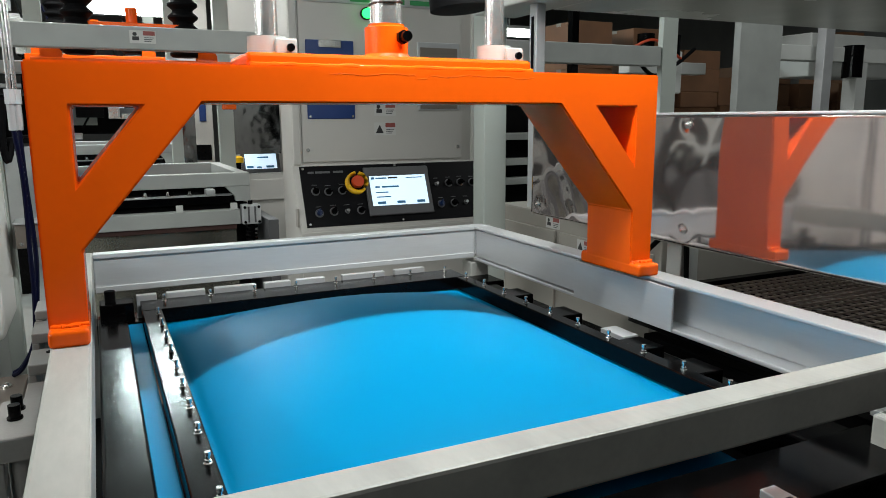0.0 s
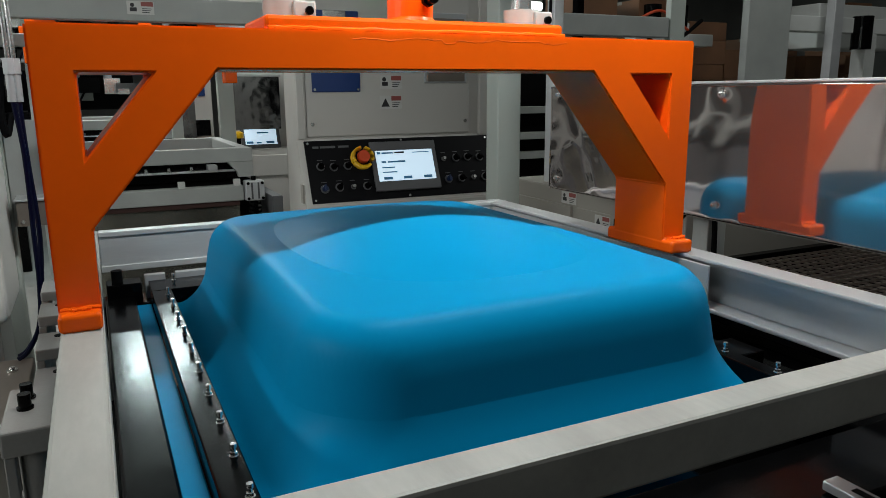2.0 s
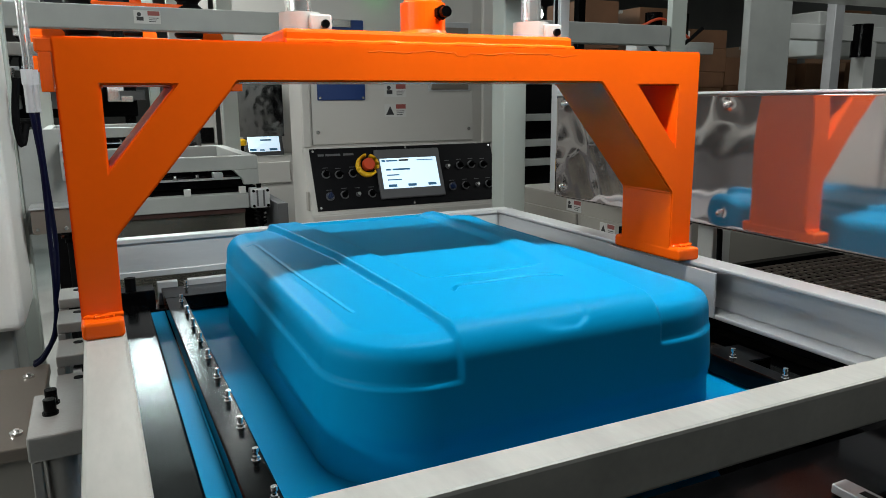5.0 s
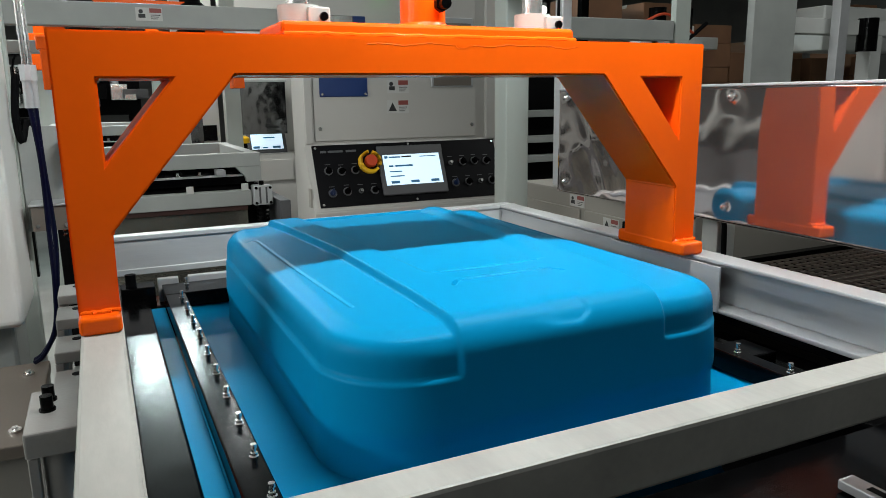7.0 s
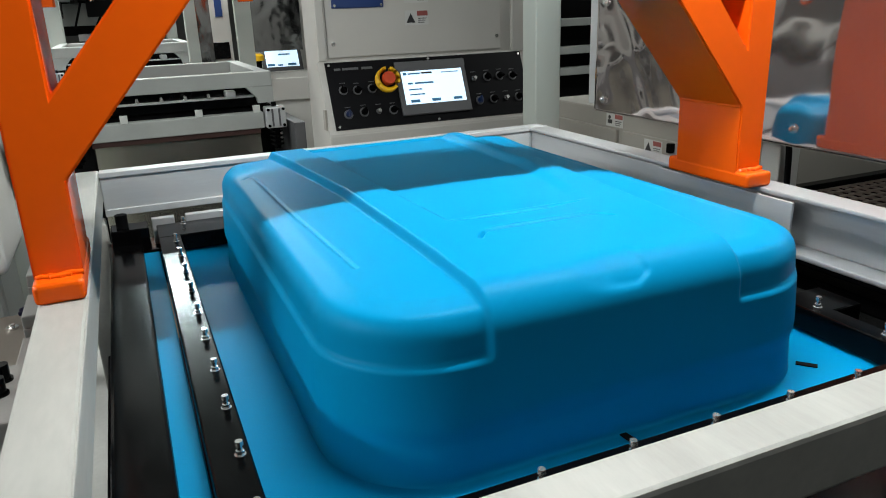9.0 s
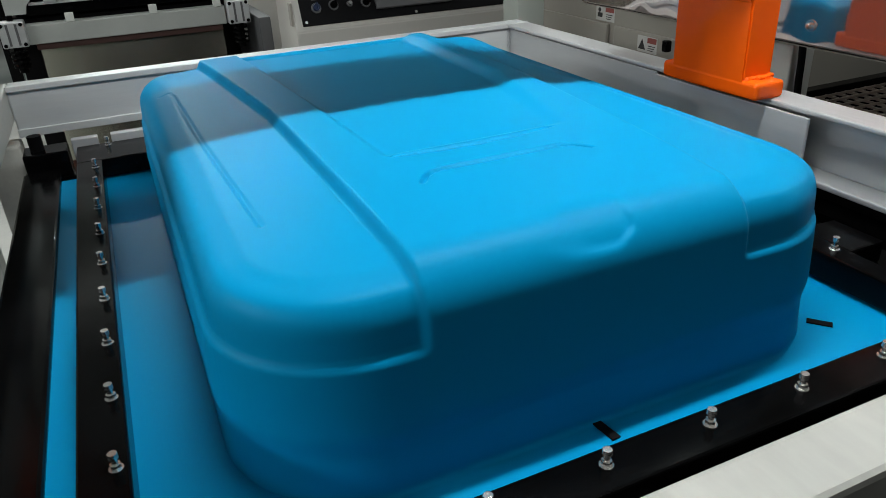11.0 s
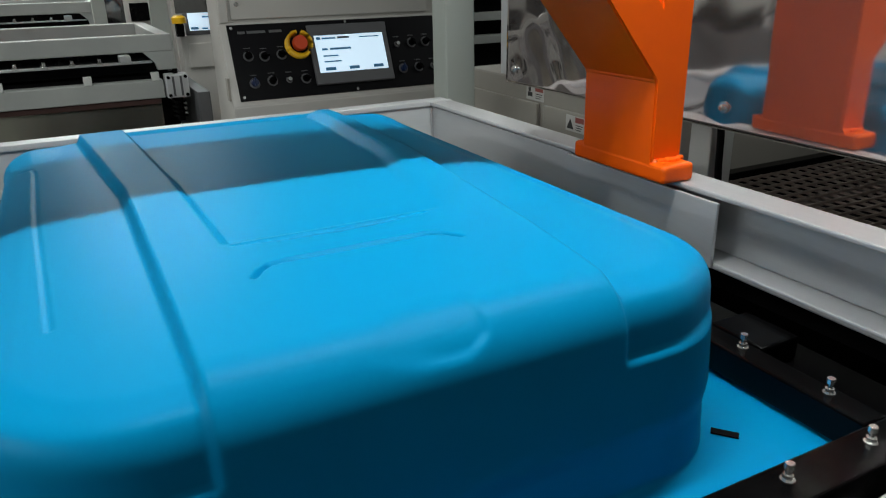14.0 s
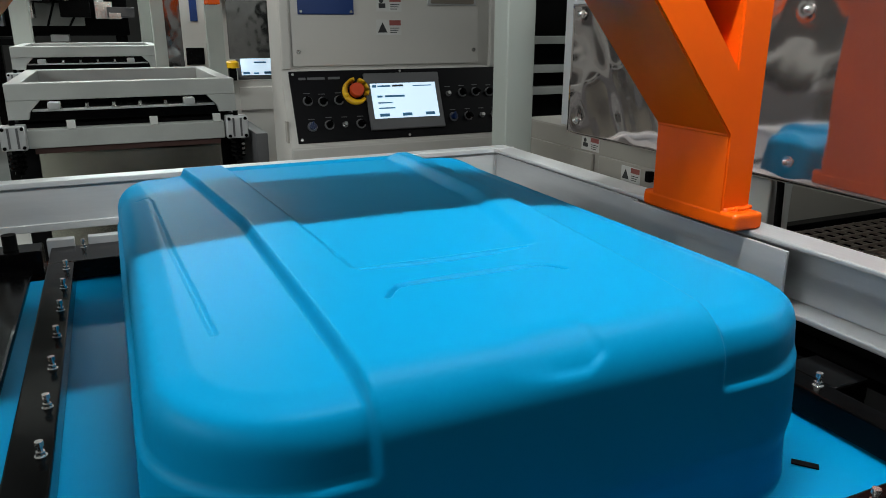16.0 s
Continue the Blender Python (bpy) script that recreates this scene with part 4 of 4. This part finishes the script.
# ---- left of the machine ----
def left_side():
    column("machine_column", -0.42, -0.118, 1.5, 1.535, 0, 2.6)
    k = thing("side_cabinet", "white side cabinet with rounded edges", "cabinet")
    part("body", B(-0.6, -0.122, 1.31, 1.498, 1.04, 1.9, 0.012, seg=4), COVERWHITE, k)
    part("plinth", B(-0.6, -0.14, 1.35, 1.497, 0, 1.0395, 0.006), GREY, k)
    p = thing("cover_plate", "bare steel cover plate with a screw beside the frame", "plate")
    part("plate", B(-0.24, -0.094, 0.99, 1.27, 0.985, 1.0, 0.002), TAN, p)
    for y in (1.22, 1.03):
        part("screw", cyl(cyl(bmesh.new(), (-0.117, y, 1.0), (-0.117, y, 1.003), 0.007, seg=16), (-0.117, y, 1.003), (-0.117, y, 1.006), 0.0035, seg=6), CHROME, p)
    part("stand", B(-0.23, -0.1, 1.0, 1.26, 0, 0.985, 0.002), BEIGE, p)
    c = thing("side_clamp", "bare aluminium side clamp with black socket screws", "clamp")
    part("block", B(-0.08, -0.036, 0.772, 0.87, 1.078, 1.1, 0.002), CAST, c)
    for y in (0.842, 0.818):
        part("screw", cyl(cyl(bmesh.new(), (-0.064, y, 1.1), (-0.064, y, 1.102), 0.0066, seg=18), (-0.064, y, 1.102), (-0.064, y, 1.1135), 0.0051, seg=18), BLACK, c)
    for y in (0.79, 0.85):
        part("rod", cyl(bmesh.new(), (-0.058, y, 0.9), (-0.058, y, 1.078), 0.012, seg=20), CAST, c)
    part("lower_block", B(-0.082, -0.036, 0.765, 0.875, 0.97, 1.0, 0.002), CAST, c)
    for y in (0.775, 0.857):
        part("leg", B(-0.079, -0.071, y, y + 0.012, 0.0, 1.0775, 0.001), CAST, c)
    for k2, (y, z) in enumerate(((0.90, 1.085), (0.975, 1.10), (1.05, 1.115), (1.125, 1.125))):
        s = thing("rail_bracket", "bare aluminium bracket along the frame's outer side", "bracket", group="brackets on the outer rail")
        bm = bmesh.new()
        box(bm, -0.066, -0.0355, y, y + 0.062, z - 0.012, z, 0.0015)
        box(bm, -0.066, -0.058, y, y + 0.062, z - 0.09, z - 0.012, 0.001)
        part("body", bm, CAST, s)
        part("slot", cyl(bmesh.new(), (-0.045, y + 0.045, z), (-0.045, y + 0.045, z + 0.0008), 0.005, seg=14), BLACKMAT, s)
    h = thing("air_hose", "dark blue air hoses hanging from zinc fittings", "hose")
    for dx, dy in ((0.0, 0.0), (0.006, 0.012)):
        part("hose", tube(bmesh.new(), bent([(-0.078 + dx, 1.25 + dy, 1.352), (-0.073 + dx * 0.3, 1.25 + dy, 1.28), (-0.074 + dx, 1.25 + dy, 1.18), (-0.075 + dx * 0.4, 1.25 + dy, 1.11), (-0.081 + dx * 0.4, 1.25 + dy, 1.052), (-0.099, 1.255 + dy, 1.014), (-0.112, 1.26 + dy, 1.003)]), 0.0034, 8), HOSE, h)
        part("fitting", cyl(cyl(bmesh.new(), (-0.078 + dx, 1.25 + dy, 1.35), (-0.078 + dx, 1.25 + dy, 1.385), 0.0055, seg=14), (-0.078 + dx, 1.25 + dy, 1.385), (-0.078 + dx, 1.25 + dy, 1.405), 0.0075, seg=6), ALU, h)
        part("pipe", cyl(bmesh.new(), (-0.078 + dx, 1.25 + dy, 1.40), (-0.084 + dx, 1.25 + dy, 2.2), 0.0028, seg=10), CHROME, h)
    part("bracket", B(-0.11, -0.06, 1.24, 1.52, 2.2, 2.21), ALU, h)
    part("cable_loop", tube(bmesh.new(), bent([(-0.105, 1.45, 1.40), (-0.112, 1.45, 1.34), (-0.108, 1.45, 1.30), (-0.1, 1.46, 1.33)]), 0.006, 8), BLACKMAT, h)


    j = thing("junction_box", "bare steel junction box on the column behind the hoses", "box")
    part("body", B(-0.108, -0.05, 1.44, 1.497, 1.158, 1.197, 0.0015), TAN, j)
    part("lid", B(-0.11, -0.048, 1.436, 1.497, 1.1975, 1.201, 0.001), ALU, j)
    for x in (-0.1, -0.06):
        part("screw", cyl(bmesh.new(), (x, 1.44, 1.166), (x, 1.4375, 1.166), 0.003, seg=10), CHROME, j)
    v = thing("valve_block", "small pale valve block with black ports", "valve")
    part("body", B(-0.058, -0.04, 1.45, 1.497, 1.24, 1.30, 0.002), WHITE, v)
    for z in (1.25, 1.268, 1.286):
        part("port", cyl(bmesh.new(), (-0.049, 1.45, z), (-0.049, 1.444, z), 0.005, seg=12), BLACK, v)
    part("bracket", B(-0.118, -0.04, 1.4975, 1.51, 1.15, 1.32, 0.001), GREY, v)


left_side()


# ---- the row of machines behind ----
def row_machine():
    f = thing("row_machine", "pale grey forming machine with raised orange arch in the row behind", "machine", at=(0, 0, 0), group="machines in the row behind")
    x0, x1, y0, y1 = -0.115, 0.505, 2.72, 3.42
    part("front_rail", B(x0, x1, y0, y0 + 0.04, 1.13, 1.178, 0.003), GREY, f)
    part("back_rail", B(x0, x1, y1 - 0.04, y1, 1.13, 1.178, 0.003), GREY, f)
    for xa in (x0, x1 - 0.04):
        part("side_rail", B(xa, xa + 0.04, y0 + 0.04, y1 - 0.04, 1.13, 1.177, 0.003), GREY, f)
    for xa, s in ((x0, 1), (x1, -1)):
        part("corner_leg", prism(bmesh.new(), [(xa, 1.13), (xa, 1.078), (xa + s * 0.05, 1.078), (xa + s * 0.055, 1.098), (xa + s * 0.085, 1.13)], y0 + 0.001, y0 + 0.05), GREY, f, "notched corner leg")
    # black sheet added behind the gap under the rail to keep it dark
    part("gap_screen", B(x0 + 0.05, x1 - 0.05, y0 + 0.075, y0 + 0.085, 1.096, 1.129, 0.001), BLACK, f)
    cl = part("clamp_bar", B(x0 + 0.06, x1 - 0.06, y0 + 0.02, y0 + 0.06, 1.0965, 1.101, 0.001), ALU, f, "pale clamp bar with bolts")
    for k in range(6):
        x = x0 + 0.13 + k * 0.072
        part("clamp_bolt", cyl(cyl(bmesh.new(), (x, y0 + 0.03, 1.101), (x, y0 + 0.03, 1.106), 0.009, seg=8), (x, y0 + 0.03, 1.106), (x, y0 + 0.03, 1.116), 0.005, seg=8), CHROME, cl)
    for x in (x0 + 0.1, x1 - 0.15):
        part("hold_down", B(x, x + 0.032, y0 + 0.012, y0 + 0.06, 1.1015, 1.121, 0.003), ALU, cl, "bright hold-down block")
    part("clamp_frame", B(x0 + 0.02, x1 - 0.02, y0 + 0.03, y1 - 0.05, 1.068, 1.096, 0.003), BLACK, f, "black clamp frame")
    part("beam", B(-0.075, 0.462, 2.69, 2.74, 1.0, 1.052, 0.003), GREY, f)
    part("gasket", B(-0.06, 0.45, 2.705, 2.75, 0.982, 1.0, 0.002), BROWN, f, "rust brown silicone gasket strip")
    part("skirt", B(-0.055, 0.452, 2.725, 2.76, 0.3, 0.982, 0.002), BRASS, f, "dull steel skirt panel")
    part("side_table", B(0.54, 0.575, 2.6, 3.3, 0.0, 1.02, 0.002), BEZEL, f)
    for x in (0.03, 0.25, 0.43):
        part("tab", B(x, x + 0.022, 2.686, 2.70, 1.052, 1.075, 0.001), WHITE, f)
    part("base", B(x0, x1, 2.78, y1, -0.05, 1.066, 0.004), BLACKMAT, f)
    for x in (-0.105, 0.497):
        c = part("pneumatic_cylinder", B(x - 0.032, x + 0.032, 2.665, 2.715, 1.0, 1.068, 0.004), ALU, f, "small pale aluminium pneumatic cylinder")
        for a in (-0.011, 0.011):
            part("groove", B(x + a - 0.003, x + a + 0.003, 2.6635, 2.6655, 1.006, 1.062), BEZEL, c)
        for a in (-0.024, 0.024):
            for z in (1.008, 1.06):
                part("screw", cyl(bmesh.new(), (x + a, 2.665, z), (x + a, 2.66, z), 0.005, seg=8), BLACK, c)
        part("top_nut", cyl(bmesh.new(), (x, 2.69, 1.068), (x, 2.69, 1.082), 0.008, seg=8), BLACK, c)
        sp = bmesh.new()
        for k in range(4):
            bmesh.ops.create_cone(sp, cap_ends=True, segments=16, radius1=0.022, radius2=0.022, depth=0.006, matrix=pose(x, 2.69, 0.99 - k * 0.014, 8, 0, 0))
        cyl(sp, (x, 2.69, 1.0), (x, 2.69, 0.93), 0.012, seg=12)
        part("spring", sp, BLACK, c, "black coil spring")
    return f


ROW = row_machine()
copy_thing(ROW, pose(-0.11, 1.42, 0.062))
# next two stand unseen on the left, added as clutter for the steel panel's reflection
copy_thing(ROW, pose(-2.4, 0.4, 0.0))
copy_thing(ROW, pose(-2.5, 2.4, 0.0))
copy_thing(ROW, pose(1.62, 2.15, 0))
copy_thing(ROW, pose(1.35, 0.9, 0.0))


def raised_arch():
    a = thing("raised_arch", "orange raised arch with black bellows on its guide rods", "lifting frame", group="raised arches")
    part("beam", B(-0.16, 0.54, 3.05, 3.15, 1.535, 1.58, 0.004), ORANGE, a)
    part("top_plate", B(0.03, 0.35, 3.06, 3.14, 1.69, 1.71, 0.003), ORANGE, a)
    part("boss", cyl(bmesh.new(), (0.178, 3.1, 1.71), (0.178, 3.1, 1.765), 0.02, seg=20), ORANGE, a)
    for x in (-0.15, 0.49):
        part("leg", B(x, x + 0.04, 3.05, 3.15, 1.40, 1.535, 0.003), ORANGE, a)
    for x in (-0.13, 0.40):
        part("gusset", prism(bmesh.new(), [(x, 1.58), (x + 0.07, 1.58), (x + 0.07, 1.60), (x + 0.03, 1.66), (x, 1.66)], 3.06, 3.14), ORANGE, a)
    for x in (-0.003, 0.358):
        bl = lathe(bmesh.new(), x, 3.1, [(0.046 + 0.010 * math.sin(k * math.pi / 3), 1.595 + k * 0.0075) for k in range(68)], 28)
        part("bellows", bl, BLACKMAT, a, "black rubber bellows")
        part("rod", cyl(bmesh.new(), (x, 3.1, 2.08), (x, 3.1, 2.6), 0.015, seg=12), CHROME, a)
    part("head", B(-0.5, 0.7, 3.0, 3.3, 2.6, 2.7, 0.004), GREY, a)
    part("head_post", B(-0.5, -0.42, 3.2, 3.3, 0.0, 2.6, 0.004), GREY, a)
    return a


A2 = raised_arch()
copy_thing(A2, pose(-0.11, 1.42, 0.12))
# arches of the two added left machines, met only in the mirrored image
copy_thing(A2, pose(-2.4, 0.4, 0.0))
copy_thing(A2, pose(-2.5, 2.4, 0.0))
copy_thing(A2, pose(1.5, 2.15, 0.05))


def row_frames():
    # columns and crossbeams between the machines of the row
    c = thing("cross_beam", "grey painted cross beam with a safety label", "beam")
    part("beam", B(-0.9, 0.71, 2.9, 2.96, 1.602, 1.680, 0.004), GREY, c)
    part("column", B(-0.9, -0.82, 2.9, 2.96, 0, 1.602, 0.004), GREY, c)
    part("column", B(0.71, 0.77, 2.9, 2.96, 0, 1.9, 0.004), GREY, c)
    label_plate(facing_south(0.199, 2.8992, 1.645), 0.085, 0.043, False)
    d = thing("cross_beam", "pale grey painted cross beam of the far row", "beam")
    part("beam", B(-2.0, 0.8, 3.55, 3.6, 1.55, 1.60, 0.004), GREY, d)
    part("column", B(-2.0, -1.9, 3.55, 3.65, 0, 1.55, 0.004), GREY, d)
    column("machine_column", 0.35, 0.40, 3.78, 3.83, 0, 2.6)
    column("machine_column", 0.569, 0.64, 3.78, 3.83, 0, 2.6)
    column("machine_column", -0.32, -0.22, 5.4, 5.5, 0, 2.6)
    column("machine_column", 0.40, 0.47, 5.9, 6.0, 0, 2.6)
    k = thing("control_cabinet", "warm grey control cabinet with a lit tilted screen", "control cabinet")
    part("body", B(0.79, 1.5, 4.85, 5.3, 0, 2.3, 0.004), CABINET, k)
    part("desk", B(0.80, 1.5, 4.70, 4.85, 0, 1.03, 0.006), CABINET, k)
    part("drawer", B(0.83, 1.10, 4.693, 4.70, 0.86, 0.99, 0.003), CABINET, k)
    p = part("screen_unit", B(-0.12, 0.12, -0.075, 0.075, -0.02, 0.0, 0.004), BEZEL, k)
    p.matrix_basis = pose(0.957, 4.76, 1.10, 67, 0, 0)
    q = part("display", B(-0.098, 0.098, -0.05, 0.056, 0.0, 0.0008), SCREEN, p, "lit blue and white screen")
    part("display_bar", B(-0.09, -0.05, -0.045, -0.03, 0.0008, 0.0011), SCREEN_INK, p)
    part("display_bar", B(-0.03, 0.0, -0.045, -0.035, 0.0008, 0.0011), SCREEN_INK, p)
    part("display_bar", B(0.03, 0.08, -0.045, -0.03, 0.0008, 0.0011), SCREEN_INK, p)
    part("display_bar", B(-0.02, 0.05, 0.02, 0.03, 0.0008, 0.0011), SCREEN_INK, p)
    part("guard_ring", lathe(bmesh.new(), 0.80, 4.68, [(0.02, 1.10), (0.038, 1.10), (0.038, 1.13), (0.02, 1.14)]), YELLOW, k, "yellow emergency stop ring")
    part("ring_base", B(0.78, 0.82, 4.67, 4.72, 1.03, 1.10, 0.002), BLACK, k)
    g = thing("hanging_guard", "smoky wavy guard sheet hung before the far cabinet", "guard panel")
    part("sheet", B(0.785, 1.065, 4.66, 4.663, 1.15, 1.46, 0.0005), SMOKE, g)
    part("top_rail", B(0.77, 1.075, 4.655, 4.85, 1.46, 1.475, 0.002), GREY, g)
    g2 = thing("hanging_guard", "smoky wavy guard sheet hung beside a far column", "guard panel")
    part("sheet", B(0.405, 0.485, 4.0, 4.003, 1.1, 1.5, 0.0005), SMOKE, g2)
    part("top_rail", B(0.39, 0.49, 3.831, 4.01, 1.5, 1.515, 0.002), GREY, g2)
    fc = thing("control_cabinet", "plain warm grey cabinet with a small dark window", "control cabinet")
    part("body", B(0.50, 0.70, 4.9, 5.1, 0, 2.3, 0.004), CABINET, fc)
    part("window", B(0.58, 0.68, 4.892, 4.9, 1.11, 1.205, 0.002), BLACK, fc, "small dark window")
    part("plate", B(0.62, 0.66, 4.894, 4.9, 1.35, 1.50, 0.001), NAVY, fc, "navy plate")


row_frames()


def tube_fixture(x, y, z, w=1.2):
    t = thing("tube_lamp", "lit white tube lamp in a grey batten", "lamp", group="tube lamps")
    part("batten", B(x - w / 2, x + w / 2, y - 0.04, y + 0.04, z + 0.046, z + 0.08, 0.004), GREY, t)
    part("tube", cyl(bmesh.new(), (x - w / 2, y, z), (x + w / 2, y, z), 0.045, seg=18), TUBE, t)
    for s in (-1, 1):
        part("hanger", cyl(bmesh.new(), (x + s * w * 0.4, y, z + 0.07), (x + s * w * 0.4, y, 5.2), 0.006, seg=8), GREY, t)


tube_fixture(0.25, 4.3, 1.935, 0.52)
tube_fixture(-2.6, 7.5, 2.36, 0.85)
tube_fixture(4.55, 7.5, 2.31, 0.45)


# ---- the far side: stores and machines ----
def carton(x, y, z, w, d, h, turn):
    c = thing("cardboard_box", "brown cardboard box in a stack", "box", group="stacked cardboard boxes")
    c.matrix_world = pose(x, y, z, 0, 0, turn)
    part("carton", B(-w / 2, w / 2, -d / 2, d / 2, 0, h, 0.004), CARD, c)
    part("tape", B(-w / 2 - 0.001, w / 2 + 0.001, -0.025, 0.025, h - 0.02, h + 0.0015), TAN, c)


def stores():
    random.seed(11)
    pal = thing("pallet_rack", "dark steel pallet rack with cartons", "rack")
    part("shelf", B(2.7, 6.0, 3.9, 4.8, 1.25, 1.30, 0.004), BLACK, pal)
    part("shelf", B(2.7, 6.0, 3.9, 4.8, 2.25, 2.30, 0.004), BLACK, pal)
    for x in (2.7, 4.3, 5.95):
        part("post", B(x, x + 0.05, 3.9, 3.95, 0, 2.8, 0.003), BLACK, pal)
    x = 2.85
    while x < 5.8:
        w = random.uniform(0.22, 0.36)
        z = 1.30
        for k in range(random.choice((2, 3, 4))):
            h = random.uniform(0.1, 0.2)
            carton(x + w / 2 + random.uniform(-0.02, 0.02), 4.25, z, w, 0.4, h, random.uniform(-6, 6))
            z += h + 0.0015
        x += w + random.uniform(0.03, 0.2)
    column("steel_column", 3.35, 3.68, 3.2, 3.25, 0, 5.2, GREY, "grey painted steel building column")
    column("machine_column", 2.79, 2.89, 3.2, 3.24, 0, 2.6, POST)
    column("aluminium_strut", 4.05, 4.13, 3.2, 3.26, 0, 2.6, ALU, "tall slotted bare aluminium strut")
    b = thing("cross_beam", "grey painted machine cross beam", "beam")
    part("beam", B(1.6, 2.78, 3.2, 3.28, 1.63, 1.73, 0.004), GREY, b)
    part("post", B(1.6, 1.68, 3.2, 3.28, 0, 1.63, 0.004), GREY, b)
    w = thing("far_forming_machine", "white machine frame far off", "machine")
    part("beam", B(3.7, 5.2, 3.3, 3.4, 1.70, 1.79, 0.004), WHITE, w)
    part("post", B(4.5, 4.6, 3.3, 3.4, 0, 1.70, 0.004), WHITE, w)
    part("head", B(4.3, 5.2, 3.5, 3.8, 1.62, 1.9, 0.01), WHITE, w)
    part("motor", cyl(bmesh.new(), (4.42, 3.28, 1.60), (4.42, 3.28, 1.80), 0.06, seg=20), BLACK, w)
    v = thing("far_forming_machine", "white gantry machine with dark motors far off", "machine")
    part("beam", B(2.9, 3.5, 3.6, 3.7, 1.62, 1.69, 0.004), WHITE, v)
    part("plate", B(3.12, 3.26, 3.55, 3.6, 1.5, 1.75, 0.01), WHITE, v)
    part("post", B(3.1, 3.2, 3.62, 3.72, 0, 1.62, 0.004), WHITE, v)
    for x in (2.98, 3.18):
        part("motor", cyl(bmesh.new(), (x, 3.56, 1.72), (x, 3.56, 1.84), 0.05, seg=18), BLACK, v)
    part("cable", tube(bmesh.new(), bent([(2.9, 3.5, 1.66), (3.0, 3.5, 1.6), (3.15, 3.5, 1.66), (3.3, 3.5, 1.76)]), 0.012, 8), BLACKMAT, v)
    part("cable", tube(bmesh.new(), bent([(2.85, 3.5, 1.76), (3.0, 3.5, 1.80), (3.2, 3.5, 1.70)]), 0.008, 8), RED, v)
    g = thing("black_gantry", "black machine gantry with grey plates far off", "machine")
    part("beam", B(-2.2, 0.35, 6.6, 6.9, 1.25, 1.55, 0.01), BLACKMAT, g)
    part("beam", B(-2.2, 0.35, 6.5, 6.7, 1.7, 1.8, 0.01), BLACK, g)
    part("plate", B(-0.35, 0.05, 6.58, 6.6, 1.32, 1.48, 0.004), GREY, g)
    part("bar", B(-0.9, 0.25, 6.45, 6.5, 1.60, 1.63, 0.004), ALU, g)
    for x in (-2.1, -0.6, 0.25):
        part("post", B(x, x + 0.08, 6.6, 6.7, 0, 1.25, 0.004), BLACK, g)
    rnd = random.Random(5)
    for k in range(9):
        x = -1.6 + k * 0.22
        part("cylinder", cyl(bmesh.new(), (x, 6.4, 1.3 + rnd.random() * 0.1), (x, 6.4, 1.5 + rnd.random() * 0.2), 0.03, seg=12), rnd.choice((CHROME, BLACK, ALU)), g)
    for k in range(60):
        x, y = rnd.uniform(-1.9, 0.3), rnd.uniform(5.9, 6.5)
        z, w, h = rnd.uniform(1.2, 2.2), rnd.uniform(0.02, 0.2), rnd.uniform(0.02, 0.12)
        part("fitting", B(x, x + w, y, 6.62, z, z + h, 0.003), rnd.choice((BLACK, BLACKMAT, BLACK, ALU, GREY, CHROME, BEZEL)), g)
    for k in range(8):
        x = rnd.uniform(-1.6, 0.2)
        part("cable", tube(bmesh.new(), bent([(x, 6.3, 2.2), (x + rnd.uniform(-0.1, 0.1), 6.3, 1.9), (x + rnd.uniform(-0.2, 0.2), 6.3, 1.6), (x + rnd.uniform(-0.2, 0.2), 6.4, 1.3)], 5), 0.008, 6), rnd.choice((BLACKMAT, HOSE)), g)
    r = thing("black_machine", "dark machine with pale rails beyond the column", "machine")
    for z in (1.02, 1.12, 1.25):
        part("rail", B(1.25, 2.6, 3.35, 3.42, z, z + 0.035, 0.003), GREY, r)
    part("body", B(1.3, 2.6, 3.45, 4.0, 0, 1.5, 0.01), BLACKMAT, r)


stores()

motions()
